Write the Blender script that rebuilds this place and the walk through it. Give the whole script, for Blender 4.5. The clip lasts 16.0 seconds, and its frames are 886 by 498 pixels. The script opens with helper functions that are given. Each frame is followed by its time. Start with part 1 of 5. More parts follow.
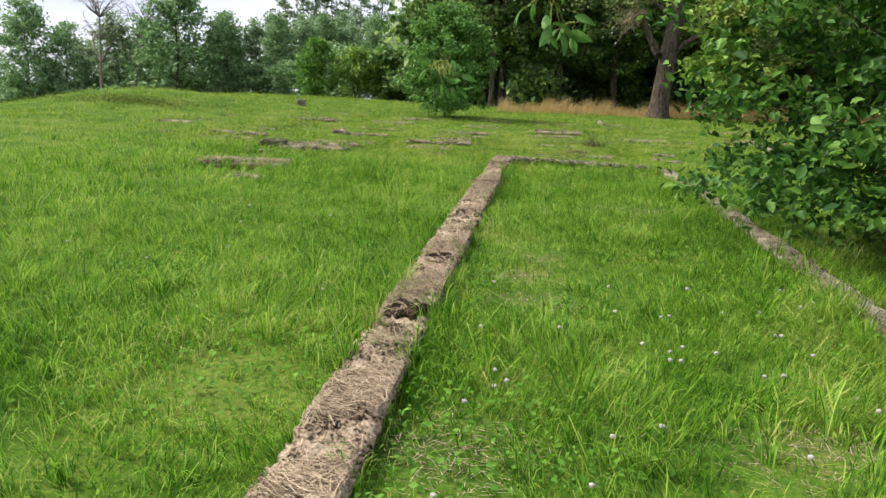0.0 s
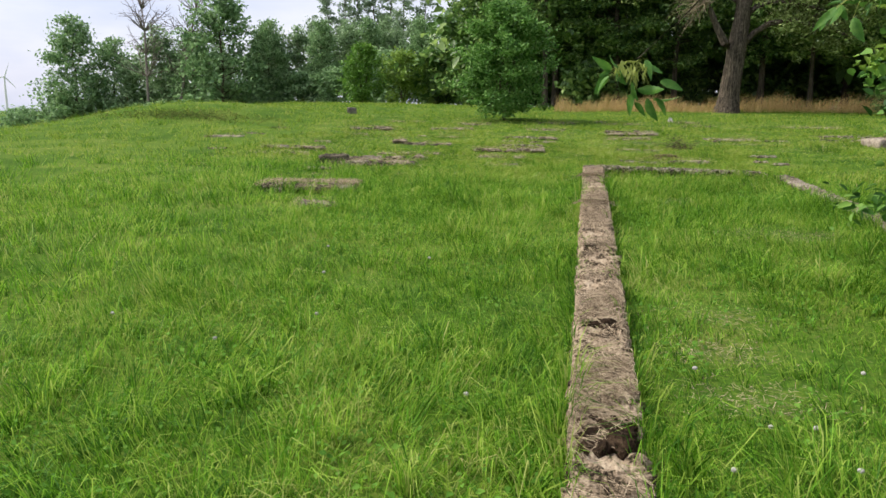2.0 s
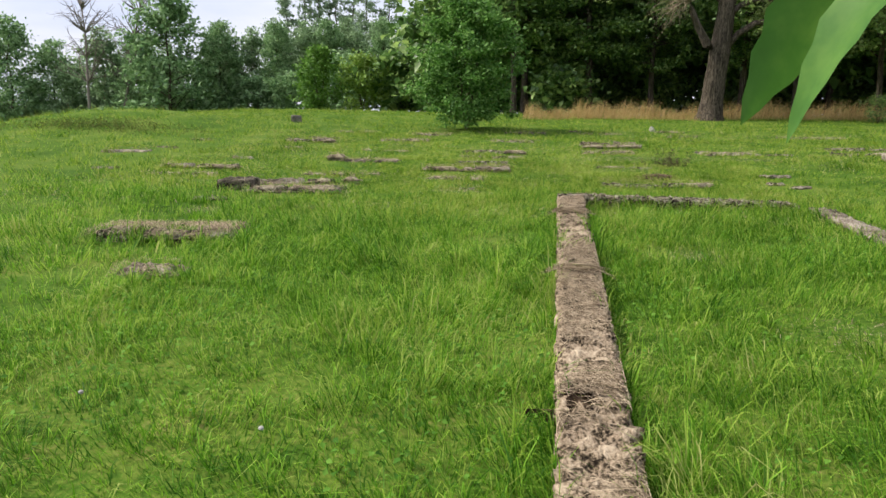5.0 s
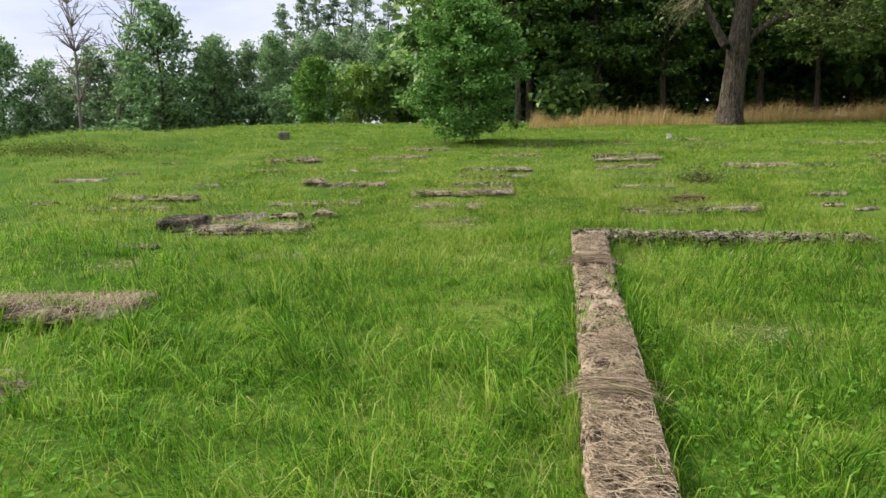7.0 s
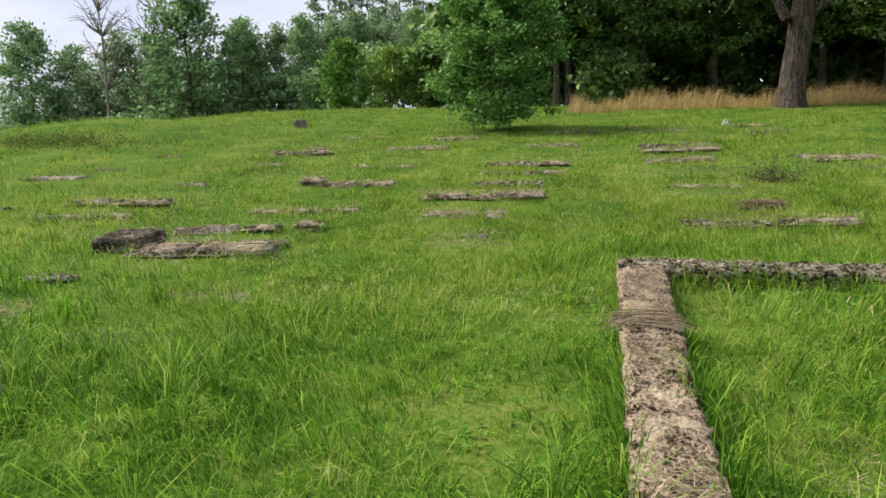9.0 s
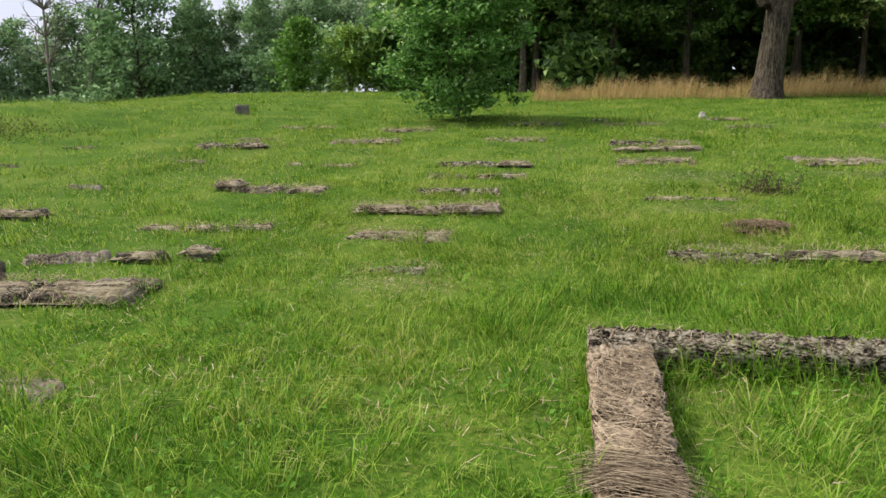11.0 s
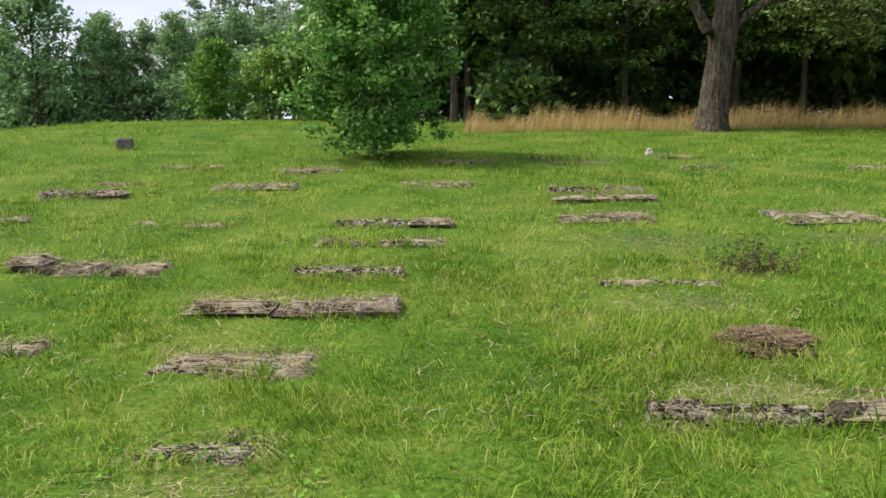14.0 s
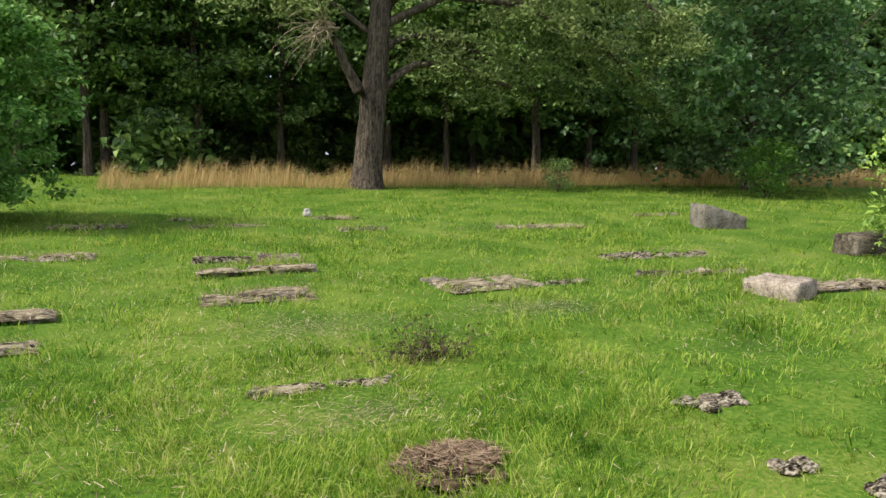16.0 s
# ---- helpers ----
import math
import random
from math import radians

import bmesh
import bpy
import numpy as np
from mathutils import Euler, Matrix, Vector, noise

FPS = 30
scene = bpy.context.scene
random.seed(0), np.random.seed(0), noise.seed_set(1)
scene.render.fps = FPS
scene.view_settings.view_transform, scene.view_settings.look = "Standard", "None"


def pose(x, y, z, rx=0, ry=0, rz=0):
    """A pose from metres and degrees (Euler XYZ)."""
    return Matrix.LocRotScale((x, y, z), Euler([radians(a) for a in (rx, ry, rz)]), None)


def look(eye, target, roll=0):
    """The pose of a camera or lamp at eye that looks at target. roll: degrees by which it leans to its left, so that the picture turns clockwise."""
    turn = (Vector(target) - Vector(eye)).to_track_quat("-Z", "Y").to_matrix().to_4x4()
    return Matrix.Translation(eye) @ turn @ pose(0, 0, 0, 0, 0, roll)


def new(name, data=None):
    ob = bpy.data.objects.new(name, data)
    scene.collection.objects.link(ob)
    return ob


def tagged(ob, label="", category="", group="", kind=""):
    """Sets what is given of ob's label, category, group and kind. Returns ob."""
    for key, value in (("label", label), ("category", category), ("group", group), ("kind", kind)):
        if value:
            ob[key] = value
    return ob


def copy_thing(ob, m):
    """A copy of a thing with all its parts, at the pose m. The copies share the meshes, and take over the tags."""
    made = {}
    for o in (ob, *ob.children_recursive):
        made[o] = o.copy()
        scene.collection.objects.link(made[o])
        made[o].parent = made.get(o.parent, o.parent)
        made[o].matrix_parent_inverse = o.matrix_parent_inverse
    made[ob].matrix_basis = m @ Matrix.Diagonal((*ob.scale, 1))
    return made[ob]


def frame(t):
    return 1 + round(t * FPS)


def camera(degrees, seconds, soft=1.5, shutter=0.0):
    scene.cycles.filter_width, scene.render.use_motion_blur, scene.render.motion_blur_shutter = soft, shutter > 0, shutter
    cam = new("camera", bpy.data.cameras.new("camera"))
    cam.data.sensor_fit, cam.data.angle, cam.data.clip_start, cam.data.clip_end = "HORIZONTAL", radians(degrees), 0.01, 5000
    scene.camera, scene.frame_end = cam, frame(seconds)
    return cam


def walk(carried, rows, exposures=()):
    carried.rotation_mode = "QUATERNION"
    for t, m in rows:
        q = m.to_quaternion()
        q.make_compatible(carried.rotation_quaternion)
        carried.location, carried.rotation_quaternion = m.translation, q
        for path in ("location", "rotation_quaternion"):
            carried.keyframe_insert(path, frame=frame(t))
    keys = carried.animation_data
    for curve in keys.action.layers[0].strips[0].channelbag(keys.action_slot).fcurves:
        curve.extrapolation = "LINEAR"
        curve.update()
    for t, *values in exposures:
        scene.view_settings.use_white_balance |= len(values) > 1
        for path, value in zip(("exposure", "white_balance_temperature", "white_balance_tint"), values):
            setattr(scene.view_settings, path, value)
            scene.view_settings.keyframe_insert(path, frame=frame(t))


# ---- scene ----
cam = camera(61.1, 16.0)
PATH = [
    (0, (0.002, -0.271, 1.618), (-0.232, 1.682, 1.254), 2.4),
    (0.5, (-0.306, 0.194, 1.597), (-0.749, 2.111, 1.238), 1.0),
    (1, (-0.578, 0.604, 1.637), (-1.119, 2.496, 1.28), 0.2),
    (1.5, (-0.836, 0.88, 1.703), (-1.283, 2.795, 1.337), 0.1),
    (2, (-0.922, 1.234, 1.719), (-1.269, 3.169, 1.355), 0.3),
    (2.5, (-0.926, 1.722, 1.779), (-1.2, 3.67, 1.421), 0.5),
    (3, (-0.97, 2.274, 1.765), (-1.188, 4.23, 1.411), 0.5),
    (3.5, (-0.931, 2.833, 1.758), (-1.136, 4.79, 1.401), 0.7),
    (4, (-0.942, 3.343, 1.781), (-1.16, 5.299, 1.428), 0.7),
    (4.2, (-0.957, 3.601, 1.788), (-1.186, 5.555, 1.43), 0.7),
    (6.3, (-0.954, 5.956, 1.836), (-1.27, 7.906, 1.527), -0.6),
    (6.5, (-0.946, 6.151, 1.869), (-1.252, 8.105, 1.565), -0.8),
    (7, (-0.99, 6.749, 1.924), (-1.292, 8.699, 1.597), -1.4),
    (7.5, (-0.981, 7.273, 1.919), (-1.323, 9.213, 1.572), -1.6),
    (8, (-0.971, 7.757, 1.955), (-1.367, 9.686, 1.607), -1.9),
    (8.2, (-0.986, 8.02, 1.954), (-1.397, 9.946, 1.608), -1.9),
    (10.3, (-0.979, 10.037, 2.103), (-1.352, 11.958, 1.69), -1.2),
    (10.5, (-0.977, 10.25, 2.11), (-1.337, 12.174, 1.699), -1.2),
    (11, (-0.973, 10.704, 2.136), (-1.294, 12.634, 1.72), -1.0),
    (11.5, (-0.919, 11.103, 2.186), (-1.195, 13.044, 1.788), -0.8),
    (12, (-0.84, 11.576, 2.239), (-1.08, 13.524, 1.857), -0.6),
    (12.5, (-0.842, 12.087, 2.225), (-1.063, 14.04, 1.858), -0.7),
    (13, (-0.837, 12.536, 2.225), (-1.054, 14.493, 1.872), -0.8),
    (13.5, (-0.85, 13.018, 2.267), (-1.047, 14.976, 1.911), -0.7),
    (14, (-0.88, 13.4, 2.298), (-1.041, 15.362, 1.943), -0.7),
    (14.5, (-0.812, 13.828, 2.29), (-0.881, 15.795, 1.937), -1.1),
    (15, (-0.752, 14.202, 2.303), (-0.615, 16.17, 1.971), -1.1),
    (15.5, (-0.686, 14.565, 2.362), (-0.282, 16.504, 2.084), -0.3),
    (16, (-0.556, 14.763, 2.395), (0.148, 16.622, 2.175), 0.4),
]
walk(cam, [(t, look(eye, target, roll)) for t, eye, target, roll in PATH], exposures=((0.0, 0.96), (0.7, 0.88), (1.5, 0.76), (3.0, 0.8), (7.0, 0.78), (11.0, 0.71), (13.0, 0.84), (15.0, 0.88), (16.0, 0.98)))

# ---- light ----
SUN_ELEV, SUN_AZ = 47.0, 272.0
world = bpy.data.worlds.new("world")
scene.world = world
world.use_nodes = True
wn, wl = world.node_tree.nodes, world.node_tree.links
bg = wn["Background"]
sky = wn.new("ShaderNodeTexSky")
sky.sky_type, sky.sun_disc = "NISHITA", False
sky.sun_elevation, sky.sun_rotation = radians(SUN_ELEV), radians(SUN_AZ)
sky.air_density, sky.dust_density, sky.ozone_density = 1.0, 3.0, 1.0
bg.inputs["Strength"].default_value = 0.12
coord = wn.new("ShaderNodeTexCoord")
stretch = wn.new("ShaderNodeMapping")
stretch.inputs["Scale"].default_value = (1.0, 1.0, 3.4)
cloud = wn.new("ShaderNodeTexNoise")
cloud.inputs["Scale"].default_value, cloud.inputs["Detail"].default_value, cloud.inputs["Roughness"].default_value = 2.6, 6.0, 0.55
ramp = wn.new("ShaderNodeValToRGB")
ramp.color_ramp.elements[0].position, ramp.color_ramp.elements[0].color = 0.36, (3.45, 3.75, 4.9, 1)
ramp.color_ramp.elements[1].position, ramp.color_ramp.elements[1].color = 0.64, (5.2, 5.15, 5.7, 1)
veil = wn.new("ShaderNodeMix")
veil.data_type = "RGBA"
veil.inputs["Factor"].default_value = 0.85
wl.new(coord.outputs["Generated"], stretch.inputs["Vector"])
wl.new(stretch.outputs["Vector"], cloud.inputs["Vector"])
wl.new(cloud.outputs["Fac"], ramp.inputs["Fac"])
wl.new(sky.outputs["Color"], veil.inputs["A"])
wl.new(ramp.outputs["Color"], veil.inputs["B"])
wl.new(veil.outputs["Result"], bg.inputs["Color"])
sun = new("sun", bpy.data.lights.new("sun", "SUN"))
sun.data.energy, sun.data.angle, sun.data.color = 3.4, radians(12), (1.0, 0.94, 0.84)
az, el = radians(SUN_AZ), radians(SUN_ELEV)
sun.matrix_world = look((0, 0, 30), (-30 * math.sin(az) * math.cos(el), -30 * math.cos(az) * math.cos(el), 30 - 30 * math.sin(el)))
rng = np.random.default_rng(7)


# ---- materials ----
def material(name, stops, scale=8.0, fine=60.0, rough=0.9, bump=0.3, depth=0.02, per_piece=0.0, through_light=0.0, stretch_by=(1, 1, 1), spec=0.2):
    """A surface whose colour runs through stops by coarse and fine noise, with relief; per_piece shifts it from leaf to leaf."""
    m = bpy.data.materials.new(name)
    m.use_nodes = True
    n, l = m.node_tree.nodes, m.node_tree.links
    p = n["Principled BSDF"]
    p.inputs["Roughness"].default_value = rough
    p.inputs["Specular IOR Level"].default_value = spec
    tc, mp = n.new("ShaderNodeTexCoord"), n.new("ShaderNodeMapping")
    mp.inputs["Scale"].default_value = stretch_by
    l.new(tc.outputs["Object"], mp.inputs["Vector"])
    noises = []
    for s, d in ((scale, 5.0), (fine, 4.0)):
        t = n.new("ShaderNodeTexNoise")
        t.inputs["Scale"].default_value, t.inputs["Detail"].default_value, t.inputs["Roughness"].default_value = s, d, 0.62
        l.new(mp.outputs["Vector"], t.inputs["Vector"])
        noises.append(t)
    mix = n.new("ShaderNodeMath")
    mix.operation = "ADD"
    l.new(noises[0].outputs["Fac"], mix.inputs[0])
    l.new(noises[1].outputs["Fac"], mix.inputs[1])
    half = n.new("ShaderNodeMath")
    half.operation = "MULTIPLY"
    half.inputs[1].default_value = 0.5
    l.new(mix.outputs[0], half.inputs[0])
    fac = half.outputs[0]
    if per_piece:
        geo = n.new("ShaderNodeNewGeometry")
        sub = n.new("ShaderNodeMath")
        sub.operation = "MULTIPLY_ADD"
        sub.inputs[1].default_value, sub.inputs[2].default_value = per_piece, -0.5 * per_piece
        l.new(geo.outputs["Random Per Island"], sub.inputs[0])
        add = n.new("ShaderNodeMath")
        l.new(fac, add.inputs[0])
        l.new(sub.outputs[0], add.inputs[1])
        fac = add.outputs[0]
    cr = n.new("ShaderNodeValToRGB")
    while len(cr.color_ramp.elements) < len(stops):
        cr.color_ramp.elements.new(0.5)
    for e, (pos, c) in zip(cr.color_ramp.elements, stops):
        e.position, e.color = pos, (*c, 1)
    l.new(fac, cr.inputs["Fac"])
    l.new(cr.outputs["Color"], p.inputs["Base Color"])
    if bump:
        b = n.new("ShaderNodeBump")
        b.inputs["Strength"].default_value, b.inputs["Distance"].default_value = bump, depth
        l.new(noises[1].outputs["Fac"], b.inputs["Height"])
        l.new(b.outputs["Normal"], p.inputs["Normal"])
    if through_light:
        tr, ms = n.new("ShaderNodeBsdfTranslucent"), n.new("ShaderNodeMixShader")
        ms.inputs["Fac"].default_value = through_light
        l.new(cr.outputs["Color"], tr.inputs["Color"])
        l.new(p.outputs["BSDF"], ms.inputs[1])
        l.new(tr.outputs["BSDF"], ms.inputs[2])
        l.new(ms.outputs["Shader"], n["Material Output"].inputs["Surface"])
    return m


# soil colour is darkened to paint deep shade into gaps between the blades
M_GROUND = material("turf_soil", [(0.32, (0.022, 0.05, 0.007)), (0.47, (0.058, 0.12, 0.013)), (0.58, (0.12, 0.17, 0.027)), (0.72, (0.22, 0.19, 0.075))], 0.8, 26, 1.0, 0.8, 0.03, spec=0.05)
M_GRASS = material("grass_blades", [(0.34, (0.038, 0.12, 0.009)), (0.44, (0.092, 0.235, 0.014)), (0.53, (0.18, 0.37, 0.028)), (0.62, (0.30, 0.445, 0.055)), (0.82, (0.48, 0.44, 0.19))], 0.7, 3.0, 0.55, 0, 0, 0.36, 0.4, spec=0.12)
M_DRIER = material("drier_grass_blades", [(0.33, (0.045, 0.125, 0.010)), (0.43, (0.11, 0.24, 0.016)), (0.52, (0.255, 0.375, 0.038)), (0.62, (0.36, 0.44, 0.08)), (0.79, (0.50, 0.43, 0.20))], 0.9, 3.4, 0.55, 0, 0, 0.34, 0.4, spec=0.12)
M_STRAW = material("dry_straw", [(0.25, (0.072, 0.055, 0.034)), (0.5, (0.305, 0.232, 0.155)), (0.78, (0.54, 0.437, 0.30))], 4.0, 24, 0.85, 0, 0, 0.6, 0.1, spec=0.08)
M_BROWNHAY = material("brown_matted_hay", [(0.25, (0.03, 0.02, 0.013)), (0.5, (0.17, 0.118, 0.075)), (0.78, (0.36, 0.265, 0.175))], 6.0, 30, 0.95, 0.8, 0.02, 0.5, spec=0.06)
M_TALL = material("tall_dry_grass", [(0.2, (0.20, 0.15, 0.05)), (0.5, (0.42, 0.285, 0.115)), (0.8, (0.58, 0.43, 0.20))], 0.8, 6, 0.8, 0, 0, 0.6, 0.25)
M_HAY = material("matted_hay_on_concrete", [(0.40, (0.014, 0.010, 0.007)), (0.455, (0.098, 0.075, 0.048)), (0.505, (0.305, 0.231, 0.157)), (0.60, (0.51, 0.413, 0.295))], 7.0, 48, 0.95, 1.0, 0.03, spec=0.08)
M_MAT = material("straw_mat", [(0.41, (0.02, 0.014, 0.009)), (0.46, (0.125, 0.102, 0.064)), (0.51, (0.275, 0.232, 0.152)), (0.60, (0.43, 0.375, 0.26))], 6.0, 34, 0.95, 1.0, 0.04, stretch_by=(0.35, 1.8, 1.8), spec=0.08)
M_MOSSY = material("dark_mossy_concrete", [(0.37, (0.010, 0.009, 0.006)), (0.46, (0.05, 0.045, 0.03)), (0.55, (0.16, 0.135, 0.10)), (0.68, (0.38, 0.34, 0.28))], 5.0, 50, 0.95, 1.0, 0.03, stretch_by=(0.6, 1.2, 1.4), spec=0.08)
M_CONC = material("weathered_concrete", [(0.36, (0.012, 0.010, 0.007)), (0.43, (0.085, 0.068, 0.048)), (0.51, (0.25, 0.21, 0.16)), (0.62, (0.46, 0.41, 0.335))], 3.2, 48, 0.95, 1.0, 0.03, spec=0.08)
M_GREYWOOD = material("grey_dead_wood", [(0.3, (0.09, 0.078, 0.066)), (0.6, (0.24, 0.21, 0.18))], 2.0, 12, 0.9, 0.3, 0.01)
M_PITTED = material("pitted_lichened_concrete", [(0.44, (0.012, 0.009, 0.006)), (0.48, (0.08, 0.066, 0.044)), (0.525, (0.24, 0.207, 0.146)), (0.59, (0.48, 0.435, 0.34))], 17.0, 60, 0.95, 1.0, 0.04, stretch_by=(0.55, 1.1, 1.2), spec=0.08)
M_PEAT = material("bare_dark_soil", [(0.35, (0.008, 0.006, 0.004)), (0.5, (0.04, 0.026, 0.016)), (0.65, (0.12, 0.08, 0.05))], 9.0, 45, 1.0, 1.0, 0.04, spec=0.05)
M_STONE = material("grey_lichened_stone", [(0.34, (0.03, 0.026, 0.018)), (0.46, (0.11, 0.10, 0.08)), (0.57, (0.20, 0.182, 0.15)), (0.72, (0.31, 0.285, 0.24))], 5.0, 40, 0.9, 0.7, 0.02, spec=0.15)
M_PALE = material("pale_stone", [(0.3, (0.18, 0.165, 0.145)), (0.55, (0.42, 0.40, 0.37)), (0.75, (0.58, 0.56, 0.53))], 9.0, 45, 0.85, 0.5, 0.01)
M_PINK = material("pinkish_weathered_stone", [(0.36, (0.05, 0.036, 0.028)), (0.44, (0.18, 0.148, 0.115)), (0.54, (0.31, 0.265, 0.21)), (0.68, (0.46, 0.405, 0.34))], 6.0, 34, 0.95, 0.8, 0.02, spec=0.1)
M_BARK = material("bark", [(0.38, (0.012, 0.010, 0.008)), (0.48, (0.075, 0.06, 0.045)), (0.62, (0.21, 0.172, 0.128))], 4.0, 15, 0.95, 1.0, 0.06, stretch_by=(3.5, 3.5, 0.4), spec=0.1)
M_TWIG = material("pale_dead_wood", [(0.3, (0.16, 0.125, 0.08)), (0.6, (0.36, 0.29, 0.19))], 2.0, 12, 0.9, 0.3, 0.01)
M_DARKTWIG = material("dark_dry_stems", [(0.3, (0.03, 0.022, 0.015)), (0.6, (0.10, 0.075, 0.05))], 4.0, 20, 0.9, 0, 0)


def leaf_material(name, dark, mid, light, through_light=0.3, rough=0.55, gloss=0.24):
    return material(name, [(0.2, dark), (0.5, mid), (0.8, light)], 0.6, 3.0, rough, 0, 0, 0.55, through_light, spec=gloss)


L_MAPLE = leaf_material("maple_leaves", (0.04, 0.12, 0.02), (0.115, 0.26, 0.046), (0.25, 0.42, 0.115), 0.36)
L_FOREST = leaf_material("forest_leaves", (0.045, 0.10, 0.024), (0.125, 0.235, 0.056), (0.37, 0.51, 0.15), 0.46, 0.42, 0.5)
# ash and poplar of the far row: distance haze mixed into the pale leaf colours
L_ASH = leaf_material("ash_leaves", (0.085, 0.17, 0.07), (0.21, 0.35, 0.145), (0.37, 0.52, 0.25), 0.36)
L_POPLAR = leaf_material("poplar_leaves", (0.14, 0.22, 0.12), (0.28, 0.38, 0.23), (0.44, 0.54, 0.37))
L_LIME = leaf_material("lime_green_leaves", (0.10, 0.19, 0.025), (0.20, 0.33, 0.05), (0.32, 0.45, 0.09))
L_SHRUB = leaf_material("shrub_leaves", (0.06, 0.15, 0.02), (0.125, 0.26, 0.04), (0.20, 0.36, 0.06))
L_WILLOW = leaf_material("grey_green_leaves", (0.085, 0.13, 0.034), (0.20, 0.27, 0.085), (0.36, 0.43, 0.17), 0.45)
L_OAK = leaf_material("oak_leaves", (0.035, 0.10, 0.03), (0.105, 0.215, 0.068), (0.26, 0.40, 0.15), 0.4, 0.42, 0.5)
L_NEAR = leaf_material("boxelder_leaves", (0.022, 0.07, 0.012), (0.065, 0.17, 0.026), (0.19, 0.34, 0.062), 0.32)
M_DOCK = leaf_material("withered_dock", (0.05, 0.08, 0.018), (0.11, 0.14, 0.035), (0.19, 0.19, 0.07), 0.2, 0.8, 0.05)
L_HERB = leaf_material("herb_leaves", (0.06, 0.16, 0.02), (0.11, 0.25, 0.03), (0.17, 0.33, 0.05), 0.3, 0.7, 0.08)
# paler and bluer than birch, as haze over the far row is painted in
L_BIRCH = leaf_material("birch_leaves", (0.10, 0.17, 0.08), (0.22, 0.34, 0.16), (0.38, 0.50, 0.28), 0.36)
M_SEED = leaf_material("green_seed_wings", (0.22, 0.28, 0.05), (0.36, 0.42, 0.10), (0.48, 0.5, 0.18), 0.3)


# ---- mesh helpers ----
def mesh_of(name, verts, loops, sizes, mat, smooth=False):
    """A mesh out of arrays: corners, the corners of all faces in a row, and how many each face has."""
    verts, loops, sizes = np.asarray(verts, dtype=np.float32), np.asarray(loops, dtype=np.int32), np.asarray(sizes, dtype=np.int32)
    me = bpy.data.meshes.new(name)
    me.vertices.add(len(verts))
    me.vertices.foreach_set("co", verts.ravel())
    me.loops.add(len(loops))
    me.loops.foreach_set("vertex_index", loops)
    me.polygons.add(len(sizes))
    me.polygons.foreach_set("loop_start", np.concatenate(([0], np.cumsum(sizes)[:-1])).astype(np.int32))
    if smooth:
        me.polygons.foreach_set("use_smooth", np.ones(len(sizes), dtype=bool))
    me.update(calc_edges=True)
    me.materials.append(mat)
    return me


def under(ob, parent):
    ob.parent = parent
    return ob


PROFILE_Y = (-60, -10, 0, 4.6, 9, 12, 15, 17, 19, 22, 25, 30, 34, 38.3, 45, 60, 80)
PROFILE_Z = (-2.5, -0.42, 0.03, 0.25, 0.42, 0.5, 0.57, 0.6, 0.71, 0.88, 0.98, 1.28, 1.43, 1.66, 1.88, 1.78, 1.88)


def ground(x, y):
    """The height of the meadow: it climbs ahead, with a low mound to the west, and falls away beyond."""
    x, y = np.asarray(x, dtype=float), np.asarray(y, dtype=float)
    z = np.interp(y, PROFILE_Y, PROFILE_Z)
    z = z + np.where(x < -1, (-1 - np.maximum(x, -14)) * 0.018 * np.clip((y - 4) / 10, 0, 1), 0)
    z = z + 0.52 * np.exp(-(((x + 15.45) / 4.3) ** 2 + ((y - 28.6) / 3.7) ** 2))
    z = z - np.minimum(np.clip((-x - 17) / 30, 0, 1) ** 2 * 21 * np.clip((y + 10) / 30, 0, 1), 3.2)
    far = np.clip((np.hypot(x, y - 20) - 75) / 600, 0, 1)
    return z * (1 - far) - 15 * far


def gz(x, y):
    return float(ground(x, y))


# ---- ground ----
def build_ground():
    xs = np.concatenate(([-4000, -2000, -1000, -500, -250, -150, -100, -75, -60, -52], np.arange(-46, 46.1, 0.4), [52, 60, 75, 100, 150, 250, 500, 1000, 2000, 4000]))
    ys = np.concatenate(([-4000, -2000, -1000, -500, -250, -120, -60, -35, -22, -16], np.arange(-12, 58.1, 0.4), [64, 72, 85, 100, 130, 180, 300, 600, 1200, 2500, 4000]))
    gx, gy = np.meshgrid(xs, ys)
    z = ground(gx, gy)
    near = (np.abs(gx) < 47) & (gy > -13) & (gy < 59)
    z = z + np.where(near, 0.02 * np.sin(gx * 2.1 + 1.3 * np.sin(gy * 1.7)) * np.sin(gy * 2.6 + gx), 0)
    v = np.stack((gx, gy, z), -1).reshape(-1, 3)
    w, h = len(xs), len(ys)
    i = (np.arange(h - 1)[:, None] * w + np.arange(w - 1)[None, :]).ravel()
    q = np.stack((i, i + 1, i + w + 1, i + w), -1)
    ob = new("ground", mesh_of("ground", v, q.ravel(), np.full(len(q), 4), M_GROUND, True))
    tagged(ob, "mown green meadow turf on a gentle slope", "ground", kind="structure")


build_ground()
COVERED = []


def off_things(x, y, margin=0.0):
    """True where no kerb or slab lies."""
    free = np.ones(len(x), dtype=bool)
    for cx, cy, hl, hd, a in COVERED:
        c, s = math.cos(a), math.sin(a)
        u, v = (x - cx) * c + (y - cy) * s, -(x - cx) * s + (y - cy) * c
        inside = (np.abs(u) < hl - margin) & (np.abs(v) < hd - margin)
        if hl < 1.2 and inside.any():
            inside[inside] = grain(x[inside], y[inside], 0.16, 77) + 0.12 * np.sin(7 * cx + 3 * cy) < 0.66
        free &= ~inside
    return free


